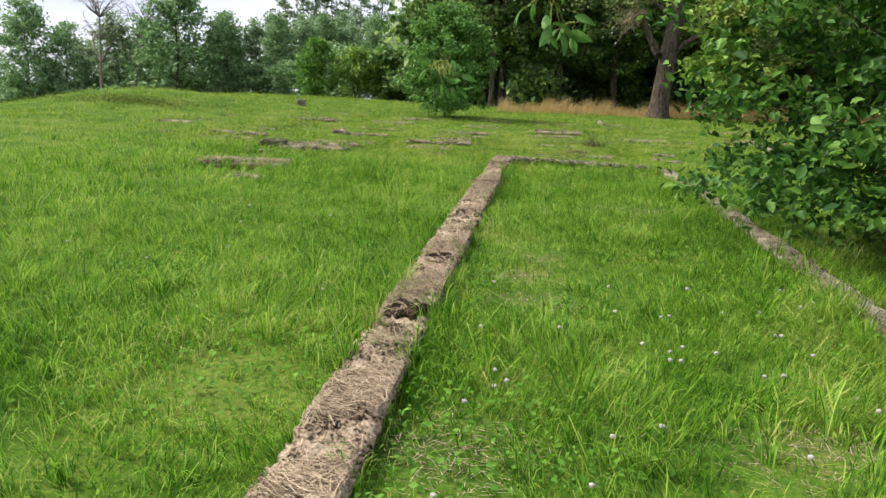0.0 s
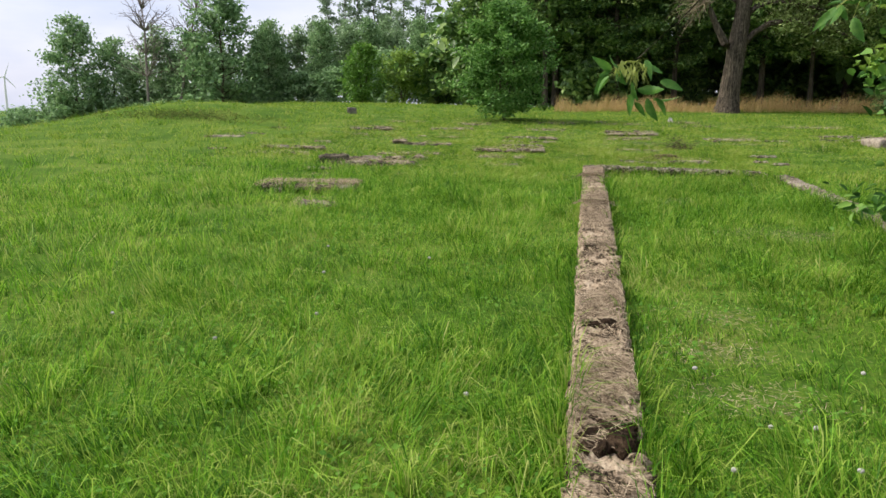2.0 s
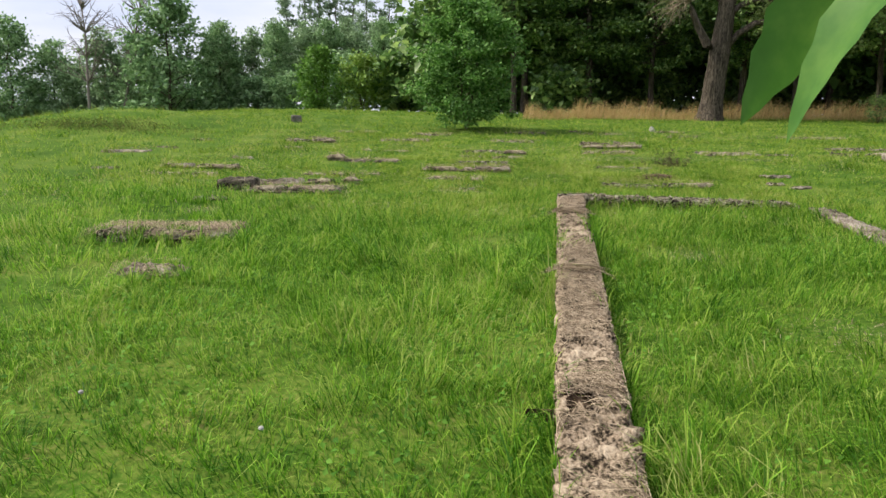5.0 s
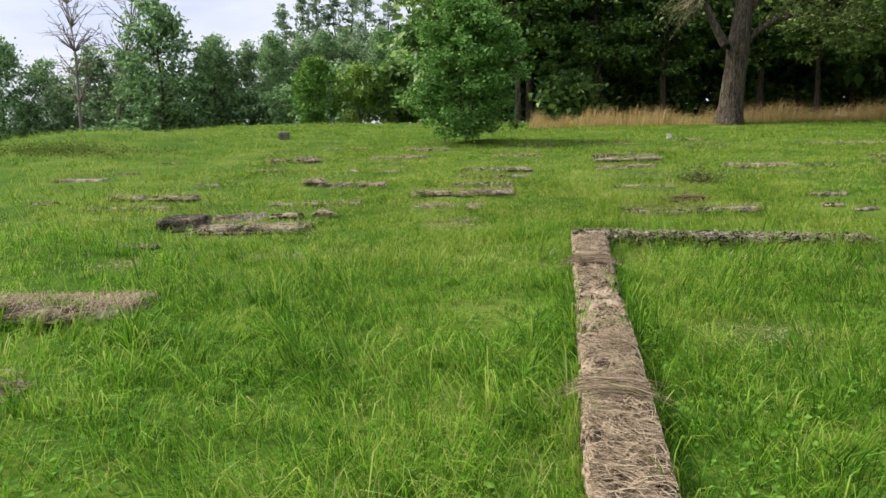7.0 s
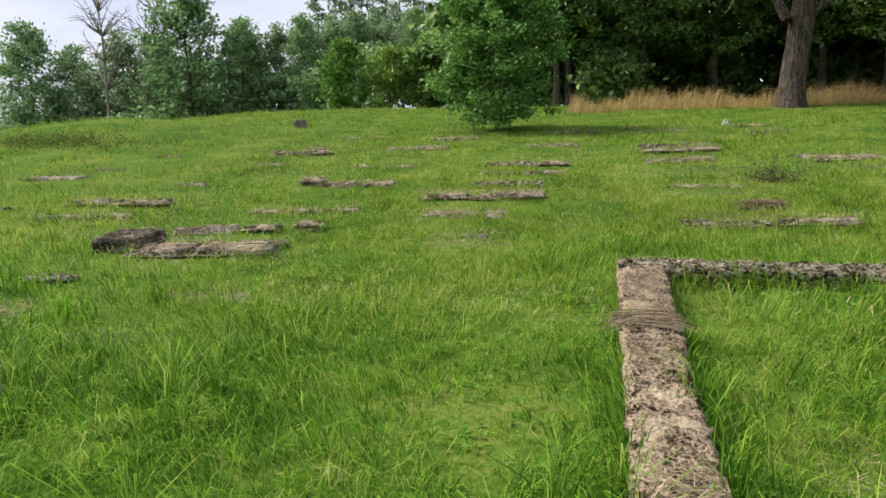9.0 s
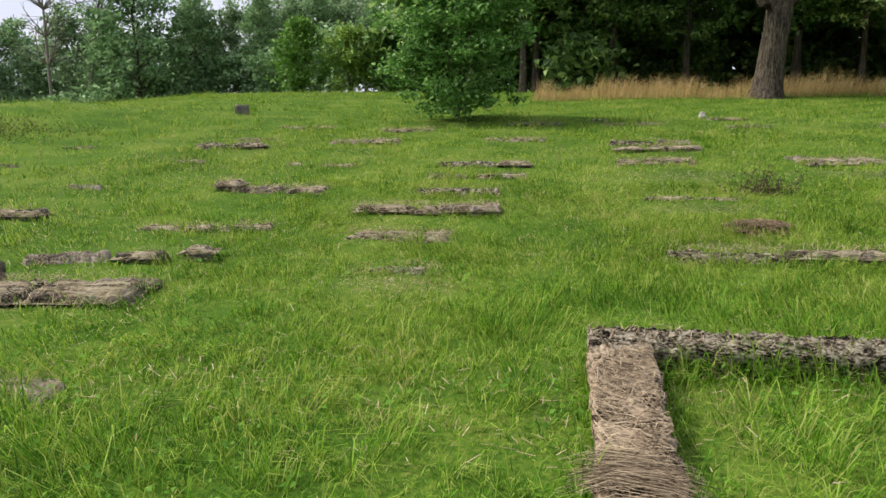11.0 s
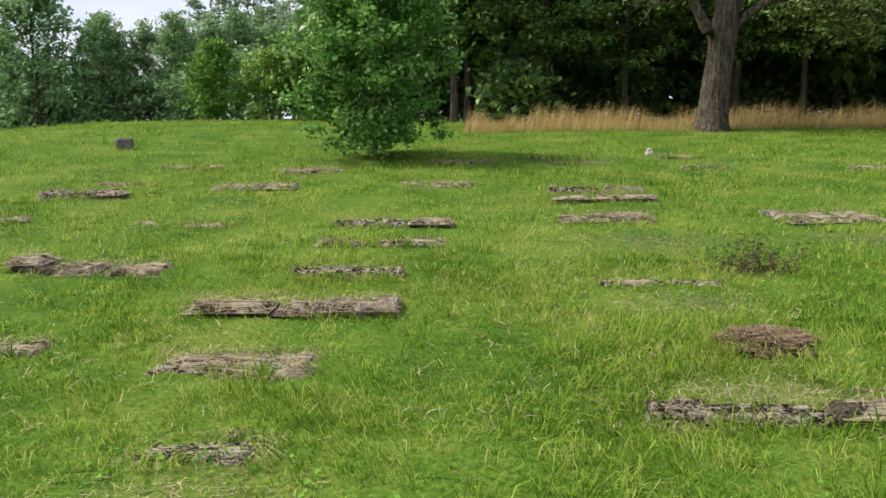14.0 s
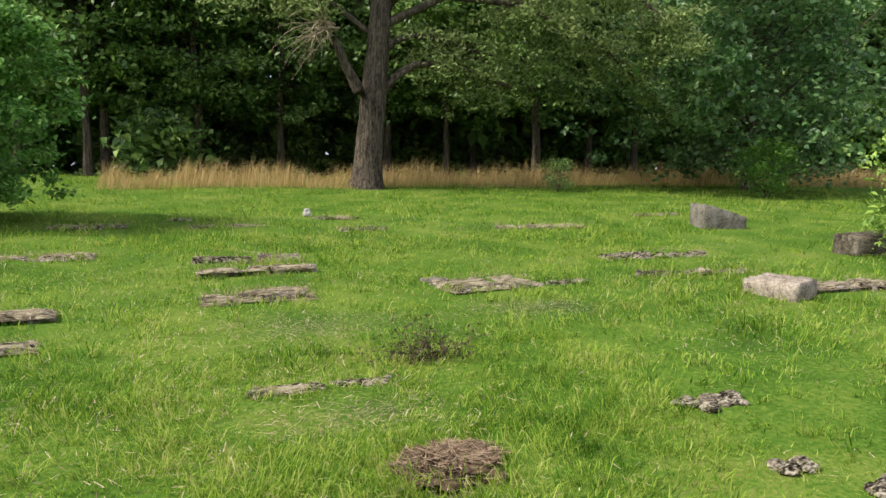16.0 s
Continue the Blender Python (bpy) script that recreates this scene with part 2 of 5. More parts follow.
# ---- kerbs and slabs ----
def rough_block(name, length, depth, height, mat, seed, cell=0.06, wear=0.02, edge=0.03, taper=0.0, sink=0.12, undercut=0.05):
    """A worn block about its own base centre: uneven outline, pitted top, crumbled edges, and a foot in the soil."""
    r = np.random.default_rng(seed)
    nx, ny = max(4, int(length / cell)), max(3, int(depth / cell))
    off = r.uniform(0, 50, 3)
    u, v = np.meshgrid(np.linspace(-1, 1, nx + 1), np.linspace(-1, 1, ny + 1))
    def wob(a, b, k):
        return np.sin(a * 7.3 * k + off[0]) * np.sin(b * 9.1 * k + off[1]) + 0.6 * np.sin(a * 17 * k + b * 13 * k + off[2])
    x, y = u * length / 2, v * depth / 2
    px = x + edge * (0.25 * wob(y, x, 1.0) + r.normal(0, 0.3, u.shape)) * np.abs(u) ** 6
    py = y + edge * (0.12 * wob(x, y, 0.6) + 0.12 * wob(x, y, 3.7) + r.normal(0, 0.22, u.shape)) * np.abs(v) ** 4
    z = height + wear * (0.2 * wob(x, y, 0.9) + 0.3 * wob(x, y, 3.1) + r.normal(0, 0.4, u.shape)) + taper * u
    z = z + wear * 0.5 * np.floor(1.5 * wob(x * 2.6, y * 3.2, 1.9))
    rim = np.maximum(np.abs(u) ** 14, np.abs(v) ** 8)
    z = z - rim * np.minimum(0.016, height * 0.2) * (0.5 + r.random(u.shape))
    verts = [np.stack((px, py, z), -1).reshape(-1, 3)]
    w = nx + 1
    i = (np.arange(ny)[:, None] * w + np.arange(nx)[None, :]).ravel()
    quads = [np.stack((i, i + 1, i + w + 1, i + w), -1)]
    loop = np.concatenate((np.arange(0, nx), np.arange(nx, w * (ny + 1) - 1, w), np.arange(w * (ny + 1) - 1, w * ny, -1), np.arange(w * ny, 0, -w)))
    top = verts[0][loop]
    base = len(verts[0])
    half = np.array((length / 2, depth / 2))
    lip = undercut * (0.3 + r.random((len(loop), 1)))
    for zz, inset in ((0.62, 0.0), (0.5, 1.0), (0.0, 0.8)):
        ring = top.copy()
        ring[:, :2] -= np.sign(top[:, :2]) * (np.abs(top[:, :2]) / half) ** 6 * lip * inset
        ring[:, 2] = top[:, 2] * zz if zz else -sink
        verts.append(ring)
    n = len(loop)
    rings = [loop] + [base + k * n + np.arange(n) for k in range(3)]
    for a, b in zip(rings[:-1], rings[1:]):
        quads.append(np.stack((np.roll(a, -1), a, b, np.roll(b, -1)), -1))
    q = np.concatenate(quads)
    return mesh_of(name, np.concatenate(verts), q.ravel(), np.full(len(q), 4), mat, False)


def grain(x, y, size, seed, octaves=3):
    """Smooth noise from 0 to 1 over arrays of places, with grains of about the given size."""
    r = np.random.default_rng(seed)
    total, weight = np.zeros(np.shape(x)), 0.0
    for k in range(octaves):
        table = r.random((64, 64))
        u, v = np.asarray(x) / size * 2 ** k + 31.7 + 9 * k, np.asarray(y) / size * 2 ** k + 17.3 + 5 * k
        i, j = np.floor(u).astype(int), np.floor(v).astype(int)
        f, g = u - i, v - j
        f, g = f * f * (3 - 2 * f), g * g * (3 - 2 * g)
        i, j, i1, j1 = i % 64, j % 64, (i + 1) % 64, (j + 1) % 64
        total += 0.6 ** k * ((table[i, j] * (1 - f) + table[i1, j] * f) * (1 - g) + (table[i, j1] * (1 - f) + table[i1, j1] * f) * g)
        weight += 0.6 ** k
    return total / weight


def ragged_stone(name, length, depth, height, mat, seed, cell=0.035, bite=0.09, holes=0.25, layers=2, sink=0.1, stand=0.0):
    """A weathered slab about its base centre: broken outline, holes where the turf comes through, a crust that has split off in layers."""
    nx, ny = max(6, int((length + 0.06) / cell)), max(5, int((depth + 0.06) / cell))
    x, y = np.meshgrid(np.linspace(-0.5, 0.5, nx + 1) * (length + 0.06), np.linspace(-0.5, 0.5, ny + 1) * (depth + 0.06))
    x = x + cell * 0.35 * (grain(x, y, cell * 1.4, seed + 1, 1) - 0.5)
    y = y + cell * 0.35 * (grain(x, y, cell * 1.4, seed + 2, 1) - 0.5)
    gnaw = np.clip(grain(x, y, 0.15, seed + 3) - 0.25, 0, 1) * 1.9
    body = np.minimum(length / 2 - np.abs(x) - 0.8 * bite * gnaw, depth / 2 - np.abs(y) - min(bite * 1.3, depth * 0.3) * gnaw)
    body = np.minimum(body, (grain(x, y, 0.3, seed + 4) - (holes if depth > 0.3 else 0.12)) * 0.3 + 0.02)
    crust = np.floor(grain(x, y, 0.35, seed + 5) * (layers + 1.4)) / (layers + 0.4)
    top = height * (0.62 + 0.38 * np.clip(crust, 0, 1)) + 0.034 * (grain(x, y, 0.075, seed + 6) - 0.5) + 0.3 * stand * height * (grain(x, y, 0.9, seed + 7, 1) - 0.4)
    rise = np.clip(body / 0.02, -1, 1)
    z = np.where(rise > 0, top * np.maximum(rise, 0) ** 0.5, sink * np.maximum(rise, -1))
    w = nx + 1
    i = (np.arange(ny)[:, None] * w + np.arange(nx)[None, :]).ravel()
    q = np.stack((i, i + 1, i + w + 1, i + w), -1)
    v = np.stack((x, y, z), -1).reshape(-1, 3)
    q = q[np.max(v[q][:, :, 2], 1) > -0.04]
    return mesh_of(name, v, q.ravel(), np.full(len(q), 4), mat, False)


def straws(name, length, depth, height, count, seed, across=0.5, long=(0.05, 0.17), spill=0.012, lift=0.012, patchy=0.0, stout=1.0):
    """Dry stalks strewn over a block, in its own coordinates, some bent over its edges."""
    r = np.random.default_rng(seed)
    cx, cy = r.uniform(-0.5, 0.5, count) * (length + spill), r.uniform(-0.5, 0.5, count) * (depth + 2 * spill)
    if patchy:
        lay = np.sin(cx * 3.1 + 2 * np.sin(cx * 1.3 + seed) + cy * 5) + 0.7 * np.sin(cx * 8.3 + cy * 9 + seed)
        keep = r.random(count) > patchy * np.clip(0.5 - lay * 0.6, 0, 1)
        cx, cy = cx[keep], cy[keep]
        count = len(cx)
    a = np.where(r.random(count) < across, r.normal(math.pi / 2 - 0.3, 0.4, count), r.uniform(0, math.pi, count))
    if across < 0:
        a = r.normal(0, 0.3, count)
    ln, wd = r.uniform(*long, count), r.uniform(0.0014, 0.0032, count) * stout
    d, s = np.stack((np.cos(a), np.sin(a)), -1), np.stack((-np.sin(a), np.cos(a)), -1)
    pts = []
    for k, up in ((-0.5, 0.0), (0.0, 1.0), (0.5, 0.0)):
        c = np.stack((cx, cy), -1) + d * (k * ln)[:, None]
        c[:, 1] = np.clip(c[:, 1], -depth / 2 - spill, depth / 2 + spill)
        outx, outy = np.maximum(0, np.abs(c[:, 0]) - length / 2), np.maximum(0, np.abs(c[:, 1]) - depth / 2)
        z = height + 0.004 + r.random(count) * lift * (0.4 + up) - np.minimum(height * 0.9, (outx + outy) * 0.9)
        for side in (-1, 1):
            pts.append(np.stack((c[:, 0] + side * s[:, 0] * wd / 2, c[:, 1] + side * s[:, 1] * wd / 2, z), -1))
    v = np.stack(pts, 1).reshape(-1, 3)
    b = np.arange(count)[:, None] * 6
    q = np.concatenate((b + [0, 1, 3, 2], b + [2, 3, 5, 4]), 1).reshape(-1)
    return mesh_of(name, v, q, np.full(count * 2, 4), M_STRAW)


def slab(kind, x, y, length, depth, height, angle, label, seed, mat=None, hay=0, wear=0.02, edge=0.05, taper=0.0, category="grave slab", group="grave slabs in the meadow", cell=0.06, pitch=0.0, bury=0.075, whole=False):
    """A grave slab or kerb that lies with the middle of its front edge at x, y."""
    a, height = radians(angle), height * 0.68
    if height < 0.072:
        height, bury = height * 0.62, max(bury, 0.12) if bury > 0.03 else bury
    cx, cy = x - math.sin(a) * depth / 2, y + math.cos(a) * depth / 2
    z = min(gz(cx + sx * math.cos(a) * length / 2, cy + sx * math.sin(a) * length / 2) for sx in (-1, 0, 1))
    ob = new(kind)
    ob.matrix_world = pose(cx, cy, z, pitch, 0, angle)
    tagged(ob, label, category, group)
    r = random.Random(seed * 7 + 1)
    fine = min(cell, 0.035) if y < 21 else cell
    n = 1 if whole else max(1, round(length / r.uniform(0.55, 0.95)))
    cuts = [0] + sorted((k + r.uniform(-0.3, 0.3)) / n for k in range(1, n)) + [1]
    mat = mat or M_CONC
    for k, (f0, f1) in enumerate(zip(cuts[:-1], cuts[1:])):
        pl = (f1 - f0) * length - 0.002
        up = height * (r.choice((1.0, 1.0, 0.92, 0.8)) if n > 1 else 1.0)
        at = pose(((f0 + f1) / 2 - 0.5) * length, r.uniform(-0.02, 0.02) * (n > 1), 0, 0, r.uniform(-0.7, 0.7), r.uniform(-1.5, 1.5))
        face = mat if whole else r.choice((M_MOSSY, M_PITTED, M_PITTED, M_CONC))
        if whole:
            stone = rough_block("stone", pl, depth, up, face, seed * 20 + k, fine, min(wear, 0.014), edge * 0.85, taper, undercut=0.0)
        else:
            stone = ragged_stone("stone", pl + 0.02, depth * r.uniform(0.92, 1.06), up + 0.012, face, seed * 20 + k, fine, 0.06 + edge * 0.6, 0.26 if up > 0.085 else 0.4, 2, stand=1.0 if up > 0.08 else 0.0)
        piece = under(new("stone", stone), ob)
        piece.matrix_basis = at
        if not whole and mat is not M_STONE and r.random() < (0.95 if mat is M_HAY else 0.5):
            mat_mesh = ragged_stone("straw_mat", pl * r.uniform(0.75, 1.0), depth * r.uniform(0.8, 1.0), 0.026, M_MAT, seed * 20 + k + 9, fine, 0.14, 0.44, 1, 0.03)
            cover = under(tagged(new("straw_mat", mat_mesh), "matted straw over the stone"), ob)
            cover.matrix_basis = at @ pose(r.uniform(-0.05, 0.05), 0, up * 0.82, 0, 0, 0)
    if hay:
        under(tagged(new("dry_grass", straws("dry_grass", length, depth, height + 0.02, int(hay * 4.2), seed + 1, 0.35, (0.05, 0.24), 0.06, 0.03, 0.8)), "dry straw lying over the stone", kind="stuff"), ob)
    bury = max(bury, depth * 0.2) if bury > 0.03 else bury
    COVERED.append((cx, cy, length / 2 - bury, max(0.02, depth / 2 - bury), a))
    return ob


def build_enclosure():
    """The long low kerb beside the walk, the kerb across its end and the one on the far side."""
    def run(x0, y0, x1, y1, width, h0, h1, seed, label, hay, mat):
        length, a = math.hypot(x1 - x0, y1 - y0), math.atan2(y1 - y0, x1 - x0)
        n = max(1, round(length / 3.7))
        thing = new("kerb")
        cx, cy = (x0 + x1) / 2, (y0 + y1) / 2
        thing.matrix_world = pose(cx, cy, gz(cx, cy), 0, 0, math.degrees(a))
        tagged(thing, label, "kerb", "kerbs of the enclosure")
        for k in range(n):
            f = (k + 0.5) / n
            px, py, pl = x0 + (x1 - x0) * f, y0 + (y1 - y0) * f, length / n
            h = h0 + (h1 - h0) * f
            za, zb = (gz(x0 + (x1 - x0) * g, y0 + (y1 - y0) * g) for g in (f - 0.5 / n, f + 0.5 / n))
            tilt = math.degrees(math.atan2(zb - za + (h1 - h0) / n, pl))
            m = pose(px, py, (za + zb) / 2, 0, 0, math.degrees(a)) @ pose(0, 0, 0, 0, -tilt, 0)
            part_ob = new("stone", rough_block("stone", pl - 0.004, width, h, mat, seed + k, 0.03, 0.018, 0.045, undercut=0.02))
            under(part_ob, thing)
            part_ob.matrix_parent_inverse = Matrix.Identity(4)
            part_ob.matrix_basis = thing.matrix_world.inverted() @ m
            if hay:
                s = under(tagged(new("dry_grass", straws("dry_grass", pl, width, h + 0.008, int((hay[min(k, len(hay) - 1)]) * pl), seed + 50 + k, 0.7, spill=0.0, lift=0.018, patchy=1.15, stout=1.25, long=(0.05, 0.2))), "matted dry straw on the kerb", kind="stuff"), thing)
                s.matrix_basis = thing.matrix_world.inverted() @ m
            COVERED.append((px, py, pl / 2, width / 2, a))
    run(-0.825, -2.2, -0.668, 14.71, 0.325, 0.07, 0.20, 100, "long straight concrete kerb matted with dry straw", (2600, 2500, 1900, 1300, 800), M_HAY)
    run(-0.825, 14.87, 2.25, 14.93, 0.32, 0.20, 0.13, 200, "cracked pitted concrete kerb across the enclosure's end", (130,), M_PITTED)
    run(2.40, -1.0, 2.44, 14.7, 0.25, 0.05, 0.12, 300, "straight concrete kerb with a little straw", (120,), M_CONC)


build_enclosure()


def bare_patch(x, y, length, width, height, angle, seed):
    ob = new("soil_patch")
    ob.matrix_world = pose(x, y, gz(x, y), 0, 0, angle)
    tagged(ob, "dark bare peat patch where the kerb's straw is gone", "soil")
    under(new("peat", rough_block("peat", length, width, height, M_PEAT, seed, 0.02, 0.016, 0.06)), ob)


bare_patch(-0.765, 4.32, 0.30, 0.25, 0.146, 89, 411)
bare_patch(-0.752, 5.8, 0.22, 0.2, 0.143, 89, 412)
bare_patch(-0.79, 7.95, 0.26, 0.14, 0.152, 89, 413)

CRUMBLED = "crumbled concrete grave kerb sunk in the grass"
FLAT = "flat broken grave slab overgrown with dry grass"
slab("grave_slab", -2.56, 18.95, 1.74, 0.36, 0.145, 2, "raised brown concrete grave slab with an eroded top", 1, M_HAY, 150, 0.03, taper=0.02)
slab("grave_slab", -2.6, 17.75, 1.1, 0.5, 0.055, 6, "flat pale rubble of a grave slab", 2, M_HAY, 110, 0.02, 0.14, bury=0.17)
slab("grave_border", -2.35, 20.1, 1.14, 0.3, 0.12, 4, CRUMBLED, 3, M_CONC, 30)
slab("grave_border", -2.24, 21.45, 1.46, 0.34, 0.10, 5, CRUMBLED, 4, M_HAY, 40)
slab("grave_border", -2.27, 22.5, 1.53, 0.36, 0.13, 4, CRUMBLED, 5, M_CONC, 20)
slab("grave_slab", -4.75, 19.95, 1.3, 0.55, 0.10, 2, "raised straw-covered grave slab with a broken headstone end", 6, M_HAY, 160, 0.03)
slab("headstone_stump", -5.45, 20.0, 0.42, 0.5, 0.18, 5, "broken dark headstone base at a grave's end", 7, M_CONC, 20, 0.05, 0.1, category="stone")
slab("grave_slab", -4.75, 17.95, 1.45, 0.28, 0.06, 6, FLAT, 8, M_HAY, 60)
slab("grave_border", 0.82, 17.3, 1.85, 0.27, 0.145, 1, "raised concrete grave kerb with straw hanging over it", 9, M_CONC, 110, 0.03, bury=0.02)
slab("grave_border", 0.52, 19.98, 1.15, 0.2, 0.09, 1, CRUMBLED, 10, M_CONC, 10)
slab("grave_border", 0.62, 24.6, 1.55, 0.2, 0.16, 0, CRUMBLED, 11, M_CONC, 30)
slab("grave_border", 0.62, 25.6, 1.55, 0.2, 0.14, 0, CRUMBLED, 12, M_CONC, 30)
slab("grave_slab", 0.62, 22.95, 0.85, 0.7, 0.09, -3, FLAT, 13, M_HAY, 80, 0.04, 0.12)
slab("grave_slab", -0.04, 22.85, 0.38, 0.6, 0.09, -3, FLAT, 14, M_HAY, 30, 0.04, 0.12)
slab("grave_slab", 3.3, 22.85, 1.3, 0.85, 0.10, 10, "long flat grave slab with crumbled dark edges", 15, M_CONC, 90, 0.04, 0.12)
slab("grave_border", 4.35, 23.05, 0.7, 0.2, 0.08, 5, CRUMBLED, 16, M_CONC, 10)
slab("pale_rock", 2.72, 23.55, 0.22, 0.22, 0.10, 20, "small pale rock in the grass", 17, M_STONE, 0, 0.03, 0.08, category="rock", whole=True)
slab("grave_slab", 3.05, 28.3, 1.0, 0.5, 0.08, 5, FLAT, 18, M_STONE, 40, 0.03, 0.12)
slab("grave_slab", 2.9, 30.0, 0.95, 0.5, 0.08, 0, FLAT, 19, M_HAY, 30, 0.03, 0.12)
slab("grave_slab", -2.0, 26.2, 1.25, 0.45, 0.09, 4, FLAT, 20, M_HAY, 50)
slab("grave_slab", -1.8, 29.25, 1.4, 0.6, 0.07, 1, FLAT, 21, M_HAY, 80)
slab("grave_slab", -5.05, 25.5, 1.4, 0.8, 0.08, 5, FLAT, 22, M_HAY, 120, 0.03, 0.1)
slab("grave_slab", -4.55, 27.5, 1.2, 0.95, 0.07, 6, FLAT, 23, M_HAY, 140, 0.03, 0.1)
slab("grave_slab", -7.05, 27.85, 1.4, 0.6, 0.07, 8, FLAT, 24, M_HAY, 70)
slab("grave_slab", -7.45, 24.3, 1.35, 0.6, 0.14, 6, "raised dark grave slab with a split top", 25, M_CONC, 40, 0.04)
slab("grave_border", -7.3, 25.7, 1.0, 0.3, 0.08, 12, CRUMBLED, 26, M_CONC, 20)
slab("grave_border", -7.2, 22.4, 0.5, 0.22, 0.09, 10, CRUMBLED, 27, M_CONC, 10)
slab("grave_slab", -4.6, 22.2, 0.85, 0.3, 0.07, -2, FLAT, 28, M_HAY, 50)
slab("grave_border", -5.3, 22.3, 0.28, 0.2, 0.08, -2, CRUMBLED, 29, M_CONC, 6)
slab("grave_slab", -2.4, 16.68, 0.7, 0.36, 0.03, 3, "sunken rubble of a grave slab under grass", 30, M_CONC, 40, 0.015, 0.16, bury=0.14)
slab("grave_slab", 0.65, 29.1, 1.45, 0.4, 0.06, -3, FLAT, 31, M_HAY, 50)
slab("grave_slab", -4.78, 15.33, 1.5, 0.62, 0.13, 5, "raised straw-covered concrete grave slab", 32, M_HAY, 170, 0.025)
slab("headstone", -5.72, 15.5, 0.5, 0.56, 0.25, 8, "fallen dark mossy headstone block at a grave's head", 33, M_MOSSY, 6, 0.02, 0.03, category="headstone", group="headstones", whole=True)
slab("grave_border", -5.1, 16.6, 1.3, 0.2, 0.16, 10, CRUMBLED, 34, M_CONC, 16)
slab("grave_border", -4.28, 16.85, 0.3, 0.22, 0.18, 10, CRUMBLED, 35, M_CONC, 6)
slab("grave_slab", -7.6, 18.12, 1.55, 0.32, 0.14, 3, "raised grey grave slab with a mossy top", 36, M_CONC, 30)
slab("grave_slab", -7.55, 17.3, 1.4, 0.36, 0.07, 4, FLAT, 37, M_HAY, 60)
slab("grave_border", -7.5, 19.97, 0.5, 0.26, 0.10, 6, CRUMBLED, 38, M_CONC, 6)
slab("grave_slab", -10.3, 23.85, 0.7, 0.35, 0.07, 10, FLAT, 39, M_STONE, 10)
slab("grave_slab", -4.77, 11.5, 1.45, 0.5, 0.17, 6, "raised grave slab thatched with dry straw", 40, M_HAY, 900, 0.03, bury=0.02)
slab("grave_slab", -4.18, 10.1, 0.46, 0.33, 0.13, 5, "low dark broken grave slab in tall grass", 41, M_CONC, 60, bury=0.02)
slab("grave_slab", -10.5, 20.4, 1.05, 0.55, 0.10, 4, FLAT, 42, M_HAY, 40)
slab("grave_border", -10.6, 21.5, 1.7, 0.24, 0.09, 4, CRUMBLED, 43, M_CONC, 20)
slab("grave_slab", -9.35, 17.58, 0.65, 0.32, 0.10, 0, FLAT, 44, M_CONC, 10)
slab("grave_slab", 7.55, 21.6, 1.6, 0.5, 0.12, -2, "flat concrete grave slab behind a stone block", 46, M_CONC, 30)
slab("grave_slab", 6.8, 24.5, 1.9, 0.45, 0.12, -4, CRUMBLED, 47, M_CONC, 40)
slab("grave_border", 6.4, 23.1, 1.9, 0.25, 0.11, -4, CRUMBLED, 48, M_CONC, 20)
slab("grave_slab", 6.6, 28.0, 1.9, 0.55, 0.09, -2, FLAT, 49, M_HAY, 70)
slab("grave_slab", -1.85, 26.05, 0.9, 0.3, 0.1, 0, FLAT, 53, M_CONC, 10)
slab("grave_slab", -0.2, 30.3, 0.5, 0.3, 0.06, 0, FLAT, 54, M_HAY, 10)
slab("grave_slab", 10.6, 29.6, 1.3, 0.4, 0.08, 0, FLAT, 55, M_CONC, 10)
slab("grave_slab", -4.05, 13.9, 0.9, 0.3, 0.03, 4, "sunken grave slab under grass and straw", 56, M_HAY, 60)


def headstone_block(x, y, w, d, h, angle, label, seed, slope=0.0, mat=None):
    ob = new("headstone")
    ob.matrix_world = pose(x, y, gz(x, y) - 0.03, 0, 0, angle)
    tagged(ob, label, "headstone", "headstones")
    under(new("stone", rough_block("stone", w, d, h, mat or M_STONE, seed, 0.06, 0.012, 0.02, slope, undercut=0.0)), ob)
    COVERED.append((x, y, w / 2, d / 2, radians(angle)))


headstone_block(-10.1, 31.2, 0.36, 0.3, 0.28, 20, "small upright dark grey headstone stump", 60)
headstone_block(6.45, 21.72, 0.55, 0.66, 0.25, 20, "low pinkish stone block at a grave's head", 45, 0.01, M_PINK)
headstone_block(10.55, 27.6, 0.95, 0.62, 0.42, -11, "squat grey headstone with a slanting top", 61, -0.13)
headstone_block(10.75, 24.1, 0.95, 0.6, 0.40, -10, "squat grey headstone with pitted sides", 62, 0.03, M_MOSSY)


def lump(bm, x, y, z, r, seed, squash=1.0):
    """A stone: a ball pushed out of round."""
    made = bmesh.ops.create_icosphere(bm, subdivisions=2, radius=r)["verts"]
    for v in made:
        k = 1 + 0.35 * noise.noise(v.co * (1.2 / r) + Vector((seed * 3.1, 0, 0)))
        v.co = Vector((v.co.x * k + x, v.co.y * k + y, v.co.z * k * squash + z))


def mesh_from_bm(name, bm, mat):
    me = bpy.data.meshes.new(name)
    bm.to_mesh(me)
    bm.free()
    me.materials.append(mat)
    return me


def white_stones():
    x, y = 2.4, 30.75
    ob = new("stone_pile")
    ob.location = (x, y, gz(x, y))
    tagged(ob, "small pile of white stones in the grass", "stones")
    for i, (dx, dz, r) in enumerate(((0, 0.05, 0.1), (-0.01, 0.125, 0.07))):
        bm = bmesh.new()
        lump(bm, dx, 0, dz, r, i + 2, 0.75)
        under(new("stone", mesh_from_bm("stone", bm, M_PALE)), ob)


white_stones()


